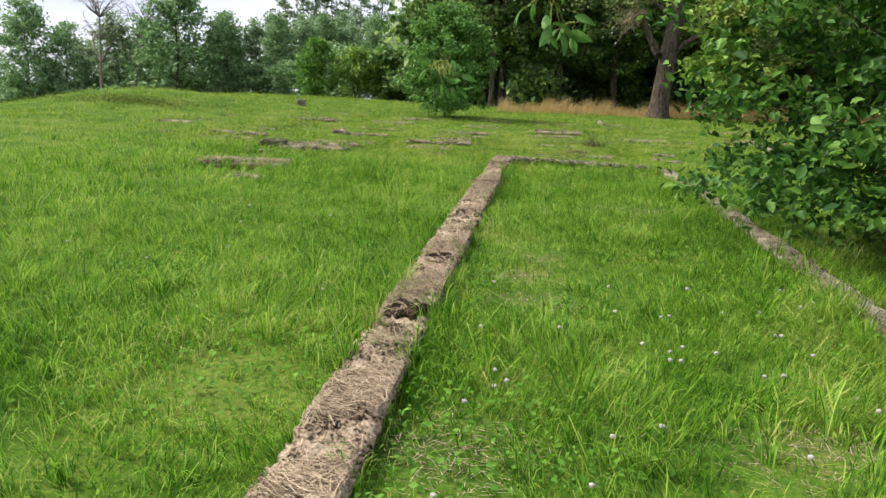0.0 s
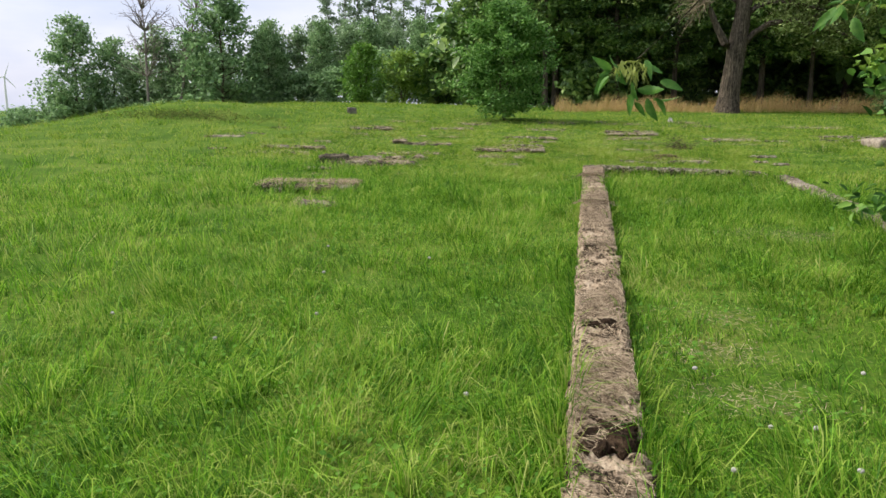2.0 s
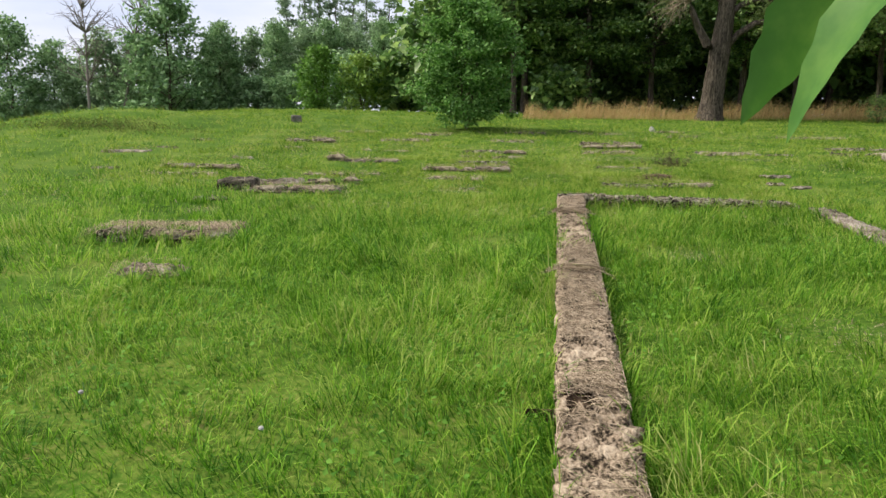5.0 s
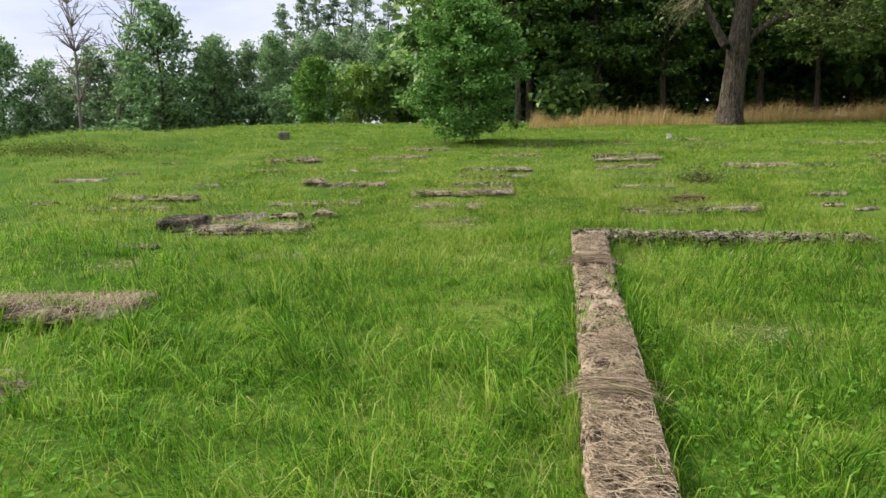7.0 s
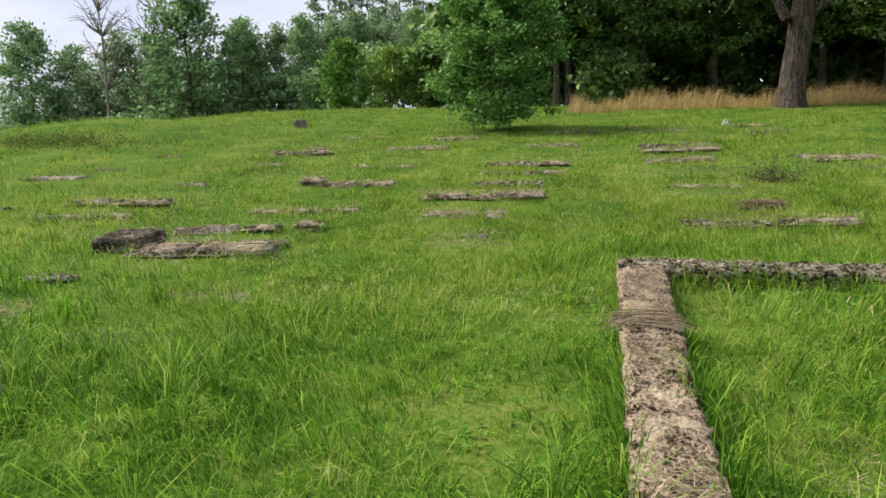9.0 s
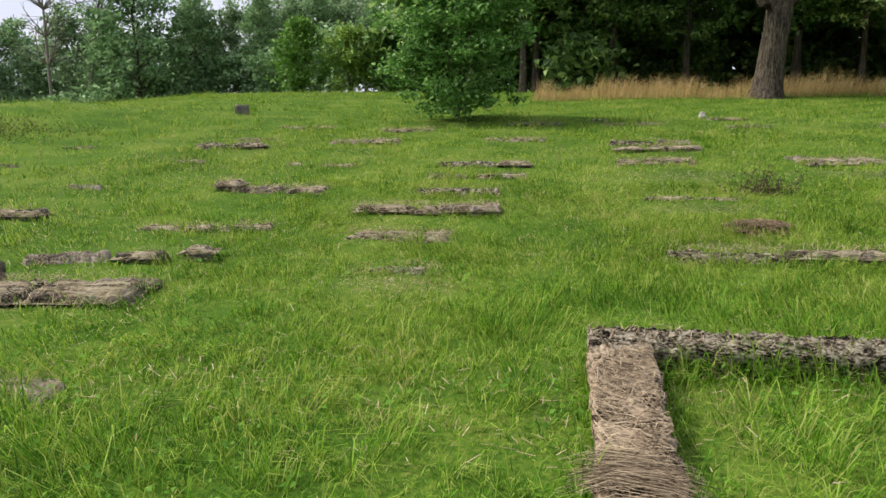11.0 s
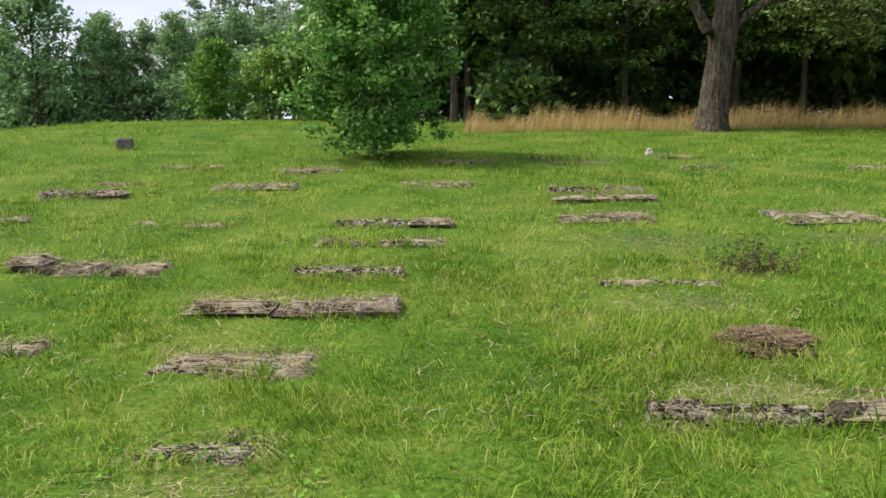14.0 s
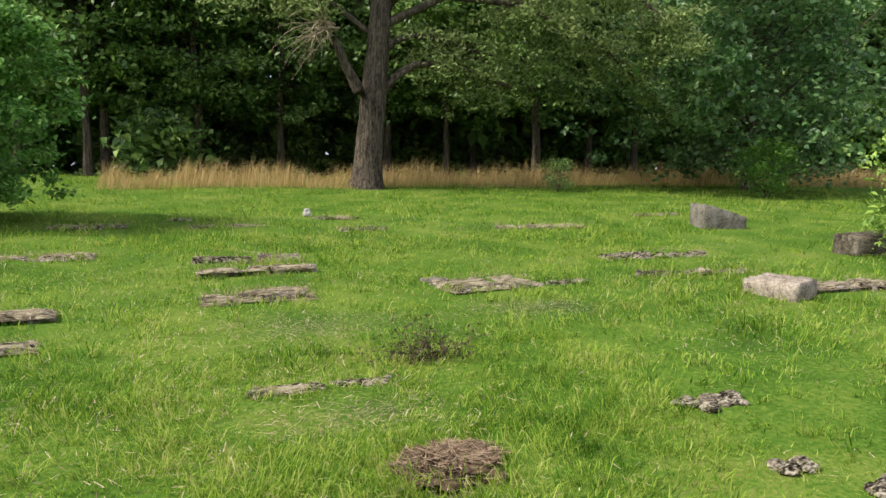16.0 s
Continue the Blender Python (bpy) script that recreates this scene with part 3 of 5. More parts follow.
def rubble(x, y, spread, count, label, seed):
    r = random.Random(seed)
    ob = new("stone_rubble")
    ob.location = (x, y, gz(x, y))
    tagged(ob, label, "rubble", "rubble in the meadow")
    for i in range(count * 2):
        bm = bmesh.new()
        lump(bm, r.uniform(-1, 1) * spread, r.uniform(-0.4, 0.4) * spread, 0.025, r.uniform(0.035, 0.08), seed + i, 0.5)
        under(new("stone", mesh_from_bm("stone", bm, M_PITTED if i % 3 else M_CONC)), ob)


rubble(3.1, 18.95, 0.26, 9, "heap of broken pale stones in the grass", 3)
rubble(2.85, 17.95, 0.12, 4, "few broken stones in the grass", 13)
rubble(3.15, 17.6, 0.12, 4, "few broken pale stones in the grass", 23)
rubble(-5.6, 14.4, 0.2, 5, "half-buried stones in the grass", 33)


def hay_mound():
    x, y = 0.97, 18.62
    ob = new("hay_mound")
    ob.location = (x, y, gz(x, y))
    tagged(ob, "low oval heap of matted brown hay", "hay heap")
    bm = bmesh.new()
    made = bmesh.ops.create_icosphere(bm, subdivisions=4, radius=1.0)["verts"]
    for v in made:
        k = 1 + 0.42 * noise.noise(v.co * 1.9) + 0.2 * noise.noise(v.co * 5)
        v.co = Vector((v.co.x * 0.32 * k, v.co.y * 0.28 * k, v.co.z * 0.075 * k))
    under(new("hay_mat", mesh_from_bm("hay_mat", bm, M_BROWNHAY)), ob)
    r = np.random.default_rng(3)
    n = 520
    a, q = r.uniform(0, 2 * math.pi, n), np.sqrt(r.random(n)) * 0.98
    q = q * (0.82 + 0.2 * np.sin(2 * a + 1) + 0.14 * np.sin(5 * a))
    px, py = 0.36 * q * np.cos(a), 0.30 * q * np.sin(a)
    pz = 0.075 * np.sqrt(np.maximum(0.02, 1 - q * q)) + 0.012
    t, ln = r.uniform(0, math.pi, n), r.uniform(0.06, 0.2, n)
    d = np.stack((np.cos(t), np.sin(t), r.normal(0, 0.05, n)), -1) * ln[:, None]
    s = np.stack((-np.sin(t), np.cos(t), np.zeros(n)), -1) * 0.003
    c = np.stack((px, py, pz), -1)
    v = np.stack((c - d / 2 - s, c - d / 2 + s, c + d / 2 + s, c + d / 2 - s), 1).reshape(-1, 3)
    under(tagged(new("dry_grass", mesh_of("dry_grass", v, np.arange(4 * n), np.full(n, 4), M_BROWNHAY)), "loose dry stalks", kind="stuff"), ob)
    COVERED.append((x, y, 0.24, 0.2, 0))


hay_mound()


# ---- trees ----
def tube(points, radii, sides, verts, quads, rough=0.0, r=None):
    """Adds a tapered tube along points to verts and quads."""
    pts = [Vector(p) for p in points]
    first = len(verts)
    for i, (p, rad) in enumerate(zip(pts, radii)):
        d = (pts[min(i + 1, len(pts) - 1)] - pts[max(i - 1, 0)]).normalized()
        a = d.orthogonal().normalized() if abs(d.z) < 0.95 else Vector((1, 0, 0)).cross(d).normalized()
        b = d.cross(a)
        for k in range(sides):
            w = 2 * math.pi * k / sides
            q = rad * (1 + (rough * r.normal() if rough else 0))
            verts.append(p + (a * math.cos(w) + b * math.sin(w)) * q)
    for i in range(len(pts) - 1):
        for k in range(sides):
            a0, a1 = first + i * sides + k, first + i * sides + (k + 1) % sides
            quads.append((a0, a1, a1 + sides, a0 + sides))


def wood_mesh(name, tubes, mat, rough=0.0, seed=0):
    r = np.random.default_rng(seed)
    verts, quads = [], []
    for points, radii, sides in tubes:
        tube(points, radii, sides, verts, quads, rough, r)
    q = np.array(quads)
    return mesh_of(name, np.array([tuple(v) for v in verts]), q.ravel(), np.full(len(q), 4), mat, True)


def limb(r, start, direction, length, rad, steps=5, droop=0.0, wander=0.18):
    pts, d = [Vector(start)], Vector(direction).normalized()
    for i in range(steps):
        d = (d + Vector(r.normal(0, wander, 3)) + Vector((0, 0, -droop))).normalized()
        pts.append(pts[-1] + d * (length / steps))
    return pts, [rad * (1 - 0.85 * i / steps) for i in range(steps + 1)]


def leaf_mesh(name, centres, size, mat, r, flat=0.5, slim=0.55, fold=0.25, fine=False):
    """Leaves as small folded blades, each with a stalk end, two sides and a tip; centres is an array of places."""
    n = len(centres)
    up = r.normal(0, 1, (n, 3))
    up[:, 2] = np.abs(up[:, 2]) + flat
    up /= np.linalg.norm(up, axis=1)[:, None]
    d = r.normal(0, 1, (n, 3))
    d[:, 2] -= 0.35
    d -= up * np.sum(d * up, 1)[:, None]
    d /= np.linalg.norm(d, axis=1)[:, None] + 1e-9
    s = np.cross(up, d)
    ln = (size * r.uniform(0.6, 1.3, n))[:, None]
    w = ln * slim * 0.5
    base, tip = centres - d * ln * 0.5, centres + d * ln * 0.5 - up * ln * fold * 0.5
    left, right = centres + s * w + up * ln * fold * 0.4 - d * ln * 0.08, centres - s * w + up * ln * fold * 0.4 - d * ln * 0.08
    if fine:
        l2, r2 = centres + s * w * 0.8 + up * ln * fold * 0.2 + d * ln * 0.2, centres - s * w * 0.8 + up * ln * fold * 0.2 + d * ln * 0.2
        left, right = left - d * ln * 0.14, right - d * ln * 0.14
        v = np.stack((base, left, l2, tip, r2, right), 1).reshape(-1, 3)
        b = np.arange(n)[:, None] * 6
        return mesh_of(name, v, np.concatenate((b + [0, 3, 2, 1], b + [0, 5, 4, 3]), 1).reshape(-1), np.full(2 * n, 4), mat)
    v = np.stack((base, left, tip, right), 1).reshape(-1, 3)
    b = np.arange(n)[:, None] * 4
    loops = np.concatenate((b + [0, 2, 1], b + [0, 3, 2]), 1).reshape(-1)
    return mesh_of(name, v, loops, np.full(2 * n, 3), mat)


def clumps(r, tips, per, spread, flat=0.42):
    t = np.array([tuple(p) for p in tips])
    s = spread * r.uniform(0.55, 1.25, len(t))
    c = np.repeat(t, per, 0)
    g = r.normal(0, 1, (len(c), 3)) * np.repeat(s, per)[:, None]
    g[:, 2] *= flat
    return c + g


def tree(kind, x, y, height, crown, leaf, mat, label, seed, low=0.15, trunk=None, leaves=6000, size=0.16, slim=0.6, shape=1.0, stems=1, lean=(0, 0), category="tree", group="", bark=None, spread=None, limbs=None, z=None, fill=0, fine=False, flat=0.6):
    """A tree or shrub: tapered stems, limbs that carry clumps, and leaves round the ends of the limbs.
    crown: its half width; low: where the crown begins, of the height; shape under 1 widens it towards the top."""
    r = np.random.default_rng(seed)
    trunk = trunk or height * 0.018
    ob = new(kind)
    ob.location = (x, y, gz(x, y) - 0.03 if z is None else z)
    tagged(ob, label, category, group)
    wood, tips = [], []
    count = limbs or 34
    for s in range(stems):
        a = 2 * math.pi * s / stems + r.uniform(0, 1)
        out = 0.0 if stems == 1 else crown * 0.35
        pts = []
        for i in range(9):
            f = i / 8
            pts.append(Vector((lean[0] * f * height + out * math.cos(a) * f ** 0.8 + r.normal(0, 0.012 * height) * f, lean[1] * f * height + out * math.sin(a) * f ** 0.8 + r.normal(0, 0.012 * height) * f, height * 0.93 * f)))
        rad = [trunk * (1.25 if i == 0 else 1.0) * (1 - 0.9 * i / 8) / (stems ** 0.4) for i in range(9)]
        wood.append((pts, rad, 8))
        for k in range(count // stems):
            f = low + (0.97 - low) * ((k + r.random()) / (count // stems))
            i = min(7, int(f * 8))
            p = pts[i].lerp(pts[i + 1], f * 8 - i)
            g = (f - low) / (1 - low)
            reach = crown * max(0.12, (math.sin(math.pi * min(1, 0.12 + 0.88 * g ** shape))) ** 0.7) * r.uniform(0.6, 1.15)
            aa = r.uniform(0, 2 * math.pi)
            lp, lr = limb(r, p, (math.cos(aa), math.sin(aa), r.uniform(0.15, 0.9)), reach, max(0.006, trunk * 0.3 * (1 - 0.6 * g)), 4, 0.03)
            wood.append((lp, lr, 4))
            tips += lp[2:]
            for _ in range(2):
                q = lp[r.integers(1, 4)]
                bp, br = limb(r, q, (math.cos(aa + r.normal(0, 0.9)), math.sin(aa + r.normal(0, 0.9)), r.uniform(-0.2, 0.7)), reach * 0.45, 0.006, 2, 0.02)
                tips.append(bp[-1])
        tips.append(pts[-1])
    under(tagged(new("trunk", wood_mesh("trunk", wood, bark or M_BARK, 0.04, seed)), "rough bark"), ob)
    for k in range(fill):
        g = r.random() ** 0.9
        a, q = r.uniform(0, 2 * math.pi), 0.55 + 0.5 * r.random()
        reach = crown * max(0.15, (math.sin(math.pi * min(1, 0.12 + 0.86 * g ** shape))) ** 0.6) * q * (1 + 0.3 * math.sin(3 * a + 5 * g + seed) * math.sin(9 * g + 2 * seed))
        f = low + (1.0 - low) * g
        tips.append(Vector((lean[0] * f * height + reach * math.cos(a), lean[1] * f * height + reach * math.sin(a), f * height)))
    per = max(3, leaves // len(tips))
    c = clumps(r, tips, per, spread or crown * 0.16, flat)
    c = c[c[:, 2] > 0.08]
    under(new("crown", leaf_mesh("crown", c, size, mat, r, slim=slim, fine=fine)), ob)
    return ob


def again(ob, x, y, turn, grow=1.0, tall=1.0, z=None, label=""):
    c = copy_thing(ob, Matrix.Translation((x, y, gz(x, y) - 0.03 if z is None else z)) @ pose(0, 0, 0, 0, 0, turn) @ Matrix.Diagonal((grow, grow, grow * tall, 1)))
    if label:
        tagged(c, label)
    return c

# the young maple in the meadow
tree("maple_bush", -3.8, 30.3, 4.5, 1.75, None, L_MAPLE, "dense young green maple growing alone in the meadow", 11, 0.03, 0.05, 24000, 0.118, 0.6, 0.62, 4, limbs=70, spread=0.17, fill=110, fine=True)

# the row of trees behind the crest
ROW = "far tree row"
ash = tree("ash_tree", -27.7, 55.6, 11.2, 3.2, None, L_ASH, "bushy dark green ash in the far tree row", 21, 0.03, 0.16, 8200, 0.36, 0.5, 0.8, group=ROW, limbs=50, spread=0.42, fill=150)
birch = tree("birch_tree", -25.8, 60, 8.3, 1.7, None, L_BIRCH, "slender light grey-green birch in the far tree row", 22, 0.2, 0.1, 4800, 0.28, 0.6, 0.85, group=ROW, bark=M_TWIG, spread=0.34, fill=70)
poplar = tree("poplar_tree", -26.5, 77, 14.2, 1.3, None, L_POPLAR, "tall narrow grey-green poplar behind the tree row", 23, 0.05, 0.14, 2700, 0.33, 0.6, 0.95, group=ROW, limbs=44, spread=0.24, fill=30)
for x, y, turn, g, tl, src in ((-41.6, 57.7, 40, 0.86, 1.05, ash), (-40.0, 60.5, 200, 0.74, 1.05, ash), (-37.2, 58, 90, 0.8, 1.0, birch), (-34.6, 58.6, 10, 1.08, 1.05, birch), (-33.2, 60.5, 150, 1.0, 1.0, birch), (-31.0, 57.5, 300, 0.6, 1.25, ash), (-30.0, 60, 220, 0.95, 1.0, birch),
                               (-25.2, 58.5, 170, 0.6, 1.2, ash), (-23.8, 61.2, 260, 0.85, 1.05, birch), (-22.4, 63.5, 60, 0.88, 1.0, birch), (-21.3, 60, 30, 0.5, 1.25, ash), (-19.4, 61.5, 100, 0.78, 1.0, birch), (-18.0, 62, 310, 0.5, 1.25, ash), (-16.2, 63, 210, 0.74, 1.0, birch), (-13.6, 62, 20, 0.5, 1.2, ash), (-11.0, 60, 140, 0.66, 1.0, ash), (-8.5, 57, 250, 0.8, 1.1, ash),
                               (-38.8, 62.5, 15, 0.9, 1.0, birch), (-36.0, 63.0, 95, 0.95, 0.95, birch), (-32.0, 63.5, 200, 0.9, 1.0, birch), (-28.6, 63.8, 280, 0.95, 1.0, birch), (-26.8, 63.5, 130, 0.9, 1.05, birch), (-20.6, 64.5, 330, 0.9, 1.0, birch), (-17.2, 65.0, 40, 0.85, 1.05, birch), (-14.6, 65.5, 110, 0.9, 1.0, birch),
                               (-24.9, 77.3, 70, 1.0, 1.06, poplar), (-23.4, 77.7, 180, 1.0, 1.12, poplar), (-21.8, 78, 250, 1.0, 1.02, poplar), (-20.3, 78.2, 20, 1.0, 1.08, poplar), (-18.4, 76, 120, 1.0, 0.96, poplar), (-28.4, 78, 300, 1.0, 0.9, poplar), (-16.5, 77, 80, 1.0, 1.0, poplar)):
    again(src, x, y, turn, g, tl)
row_shrub = tree("row_shrub", -33, 55.5, 3.3, 2.1, None, L_ASH, "dense leafy undergrowth below the far tree row", 27, 0.02, 0.04, 2600, 0.3, 0.55, 0.9, 3, limbs=24, spread=0.34, category="shrub", group="far undergrowth", fill=50)
for k in range(11):
    again(row_shrub, -46.5 + k * 3.4, 57 + (k * 7 % 5) * 0.5, k * 77, 0.85 + (k * 3 % 4) * 0.12, 1.0)
tree("round_shrub", -15.4, 51.1, 4.0, 1.5, None, L_SHRUB, "round dense green shrub before the tree row", 24, 0.03, 0.06, 5200, 0.2, 0.6, 0.72, 3, limbs=36, spread=0.2, category="shrub", fill=90)
tree("yellow_shrub", -13.0, 52.5, 3.7, 1.5, None, L_LIME, "bright yellow-green shrub before the tree row", 25, 0.05, 0.05, 2800, 0.24, 0.5, 0.8, 3, limbs=30, spread=0.24, category="shrub", fill=30)
tree("far_tree", -35.3, 37.2, 8.2, 2.5, None, L_OAK, "dark round tree down the slope", 26, 0.02, 0.14, 6500, 0.26, 0.55, 0.85, limbs=40, spread=0.34, fill=90)


def dead_tree(x, y, height, seed):
    r = np.random.default_rng(seed)
    ob = new("dead_tree")
    ob.location = (x, y, gz(x, y) - 0.05)
    tagged(ob, "bare dead tree with thin upright branches", "tree", ROW)
    pts, rad = limb(r, (0, 0, 0), (0, 0, 1), height, 0.13, 9, 0, 0.06)
    wood = [(pts, rad, 7)]
    for k in range(78):
        i = int(r.integers(3, 9))
        a = r.uniform(0, 2 * math.pi)
        bp, br = limb(r, pts[i], (math.cos(a), math.sin(a), r.uniform(0.5, 1.6)), r.uniform(1.4, 3.8), 0.042, 5, -0.05, 0.16)
        wood.append((bp, br, 5))
        for j in (2, 3, 4):
            tp, tr = limb(r, bp[j], (math.cos(a + r.normal(0, 1)), math.sin(a + r.normal(0, 1)), r.uniform(-0.1, 1)), r.uniform(0.5, 1.4), 0.03, 3, 0, 0.25)
            wood.append((tp, tr, 3))
    under(new("trunk", wood_mesh("trunk", wood, M_GREYWOOD, 0.03, seed)), ob)


dead_tree(-33.8, 55.5, 16.0, 31)
dead_tree(-31.7, 55.8, 15.5, 32)


# the forest edge behind the tall dry grass
EDGE = "forest edge"
oak = tree("forest_tree", 1.0, 47, 14, 3.6, None, L_FOREST, "tall dark broad-leaved tree at the forest edge", 41, 0.2, 0.2, 13500, 0.25, 0.62, 0.8, group=EDGE, limbs=60, spread=0.42, fill=110, flat=0.4)
thin = tree("forest_tree", -3.0, 46, 13, 3.0, None, L_FOREST, "tall slender dark tree at the forest edge", 42, 0.24, 0.16, 12000, 0.25, 0.6, 0.8, group=EDGE, limbs=50, spread=0.4, fill=90, flat=0.4)
back = tree("forest_tree", -5.2, 57, 15, 3.4, None, L_FOREST, "dark tree deep in the forest", 44, 0.1, 0.18, 3800, 0.65, 0.65, 0.8, group=EDGE, limbs=40, spread=0.5, fill=90)
fr = random.Random(5)
for row, (y0, step, lift) in enumerate(((47.0, 3.6, 1.0), (51.5, 3.9, 1.1), (56.5, 4.4, 1.25))):
    x = -6.0 + row * 0.3
    while x < 46:
        if not (abs(x - 1.0) < 1.5 and row == 0):
            src = back if row else oak if fr.random() < 0.55 else thin
            again(src, x + fr.uniform(-0.9, 0.9), y0 + fr.uniform(-1.2, 1.2) + max(0, x - 14) * (0.15 if row == 0 else 0.0), fr.uniform(0, 360), fr.uniform(0.85, 1.1) * lift ** 0.5, fr.uniform(0.9, 1.12) * lift ** 0.5)
        x += step
under_growth = tree("forest_shrub", -0.5, 45.5, 2.4, 1.6, None, L_FOREST, "dark leafy undergrowth below the forest edge", 43, 0.03, 0.04, 1300, 0.39, 0.6, 0.9, 3, limbs=30, spread=0.34, category="shrub", group="forest undergrowth", fill=30)
for k in range(17):
    again(under_growth, -8 + k * 2.7 + fr.uniform(-0.7, 0.7), 50.5 + fr.uniform(-0.8, 1.6) - max(0, k * 2.7 - 26) * 0.12, fr.uniform(0, 360), fr.uniform(0.8, 1.2))
    again(under_growth, -10 + k * 2.9 + fr.uniform(-0.7, 0.7), 54.0 + fr.uniform(-0.8, 1.6), fr.uniform(0, 360), fr.uniform(1.4, 1.8))

for x, y, turn, grow in ((33.5, 46.5, 20, 1.5), (36.0, 45.5, 140, 1.7), (38.5, 47.5, 250, 1.8), (41.0, 46.0, 60, 1.8)):
    again(under_growth, x, y, turn, grow)


def great_tree():
    """The old tree with the broken limb: a forked, slightly leaning trunk and a thin grey-green crown."""
    r = np.random.default_rng(51)
    x, y = 5.78, 38.5
    ob = new("old_tree")
    ob.location = (x, y, gz(x, y) - 0.05)
    tagged(ob, "old rough-barked tree with a broken limb and grey-green leaves", "tree")
    spine = [(-0.02, 0, 0), (0.0, 0, 0.3), (0.03, 0, 0.8), (0.06, 0, 1.2), (0.16, 0, 2.2), (0.22, 0, 3.0), (0.36, 0.05, 4.2), (0.5, 0.1, 5.8), (0.75, 0.2, 8), (0.9, 0.3, 10.5), (1.1, 0.3, 13)]
    rad = [0.66, 0.53, 0.46, 0.44, 0.41, 0.42, 0.36, 0.32, 0.26, 0.18, 0.08]
    left = [(0.1, -0.15, 2.75), (-0.35, -0.3, 3.15), (-0.8, -0.4, 3.9), (-1.1, -0.45, 4.55), (-1.2, -0.5, 4.95)]
    arms = [(left, [0.24, 0.19, 0.15, 0.13, 0.10], 10),
            ([(0.45, 0, 3.0), (0.85, -0.2, 3.6), (1.5, -0.3, 4.0), (2.4, -0.4, 4.1), (3.6, -0.5, 3.8), (4.8, -0.6, 3.4)], [0.18, 0.13, 0.12, 0.10, 0.08, 0.04], 9),
            ([(0.5, 0, 4.3), (0.9, -0.1, 4.75), (1.5, -0.2, 4.95), (2.4, -0.2, 4.9), (3.8, -0.3, 4.5)], [0.15, 0.12, 0.1, 0.08, 0.04], 8),
            ([(0.5, 0.1, 5.6), (1.6, 0.2, 6.8), (3.2, 0.4, 7.6), (5.2, 0.4, 7.6), (7.0, 0.4, 6.8)], [0.18, 0.15, 0.12, 0.08, 0.04], 8),
            ([(0.6, 0, 6.0), (2.5, -1.5, 7.2), (5.0, -3.0, 7.0), (7.5, -4.0, 5.8), (8.8, -4.5, 4.7)], [0.16, 0.13, 0.10, 0.06, 0.03], 7),
            ([(0.5, 0, 5.2), (2.5, -0.5, 6.2), (5.0, -1.0, 6.0), (7.5, -1.5, 4.9), (9.0, -1.8, 3.7)], [0.15, 0.12, 0.09, 0.06, 0.03], 7),
            ([(0.7, 0, 7.5), (3.0, -2.0, 9.0), (6.5, -3.5, 9.5), (10.0, -4.5, 8.5), (12.0, -5.0, 7.0)], [0.14, 0.12, 0.09, 0.06, 0.03], 7),
            ([(0.6, 0.1, 6.5), (-0.6, 0.3, 8.0), (-2.2, 0.4, 9.2), (-3.6, 0.4, 9.8)], [0.16, 0.12, 0.08, 0.04], 8),
            ([(0.8, 0.2, 8.5), (2.4, 0.2, 10), (4.6, 0.3, 10.8), (6.6, 0.3, 10.4)], [0.14, 0.1, 0.07, 0.03], 7),
            ([(0.2, 0.3, 5.0), (-1.0, 0.5, 5.9), (-2.4, 0.6, 6.5), (-3.8, 0.5, 6.4)], [0.10, 0.07, 0.05, 0.02], 6)]
    level = np.concatenate((np.arange(0, 6, 0.12), np.arange(6, 13.01, 0.5)))
    hz = [s[2] for s in spine]
    line = [(float(np.interp(h, hz, [s[0] for s in spine])), float(np.interp(h, hz, [s[1] for s in spine])), float(h)) for h in level]
    girth = [float(np.interp(h, hz, rad)) for h in level]
    under(tagged(new("trunk", wood_mesh("trunk", [(line, girth, 40)], M_BARK, 0.022, 51)), "thick furrowed grey-brown bark"), ob)
    tips, twigs = [], []
    for i, (pts, rr, sides) in enumerate(arms):
        under(new("limb", wood_mesh("limb", [(pts, rr, sides)], M_BARK, 0.04, 60 + i)), ob)
        if i:
            for k in range(60 if 3 <= i <= 6 else 24 if i < 3 else 40):
                f = r.uniform(0.66 if i < 3 else 0.45, 1.0) * (len(pts) - 1)
                j = min(len(pts) - 2, int(f))
                p = Vector(pts[j]).lerp(Vector(pts[j + 1]), f - j)
                a = r.uniform(0, 2 * math.pi)
                bp, br = limb(r, p, (math.cos(a), math.sin(a), r.uniform(-0.8, 0.6)), r.uniform(0.7, 2.2), 0.022, 4, 0.12, 0.22)
                twigs.append((bp, br, 3))
                tips += bp[2:]
    broken = []
    for k in range(30):
        a = r.uniform(0, 2 * math.pi)
        bp, br = limb(r, Vector(left[-1]) + Vector(r.normal(0, 0.1, 3)), (-0.8 + 0.5 * math.cos(a), -0.3 + 0.4 * math.sin(a), r.uniform(-0.5, 0.5)), r.uniform(0.8, 2.3), 0.03, 6, 0.14, 0.2)
        broken.append((bp, br, 4))
        if k % 2:
            tp, tr = limb(r, bp[3], (-0.5 + math.cos(a), math.sin(a), -0.5), r.uniform(0.5, 1.0), 0.016, 4, 0.15, 0.25)
            broken.append((tp, tr, 3))
    under(tagged(new("splintered_wood", wood_mesh("splintered_wood", broken, M_TWIG, 0.0, 70)), "pale split wood and bare drooping twigs", kind="stuff"), ob)
    under(tagged(new("twig_work", wood_mesh("twig_work", twigs, M_BARK, 0.0, 71)), kind="stuff"), ob)
    top = [Vector((r.uniform(-4, 6), r.uniform(-1, 4), r.uniform(7.5, 13.5))) for _ in range(90)]
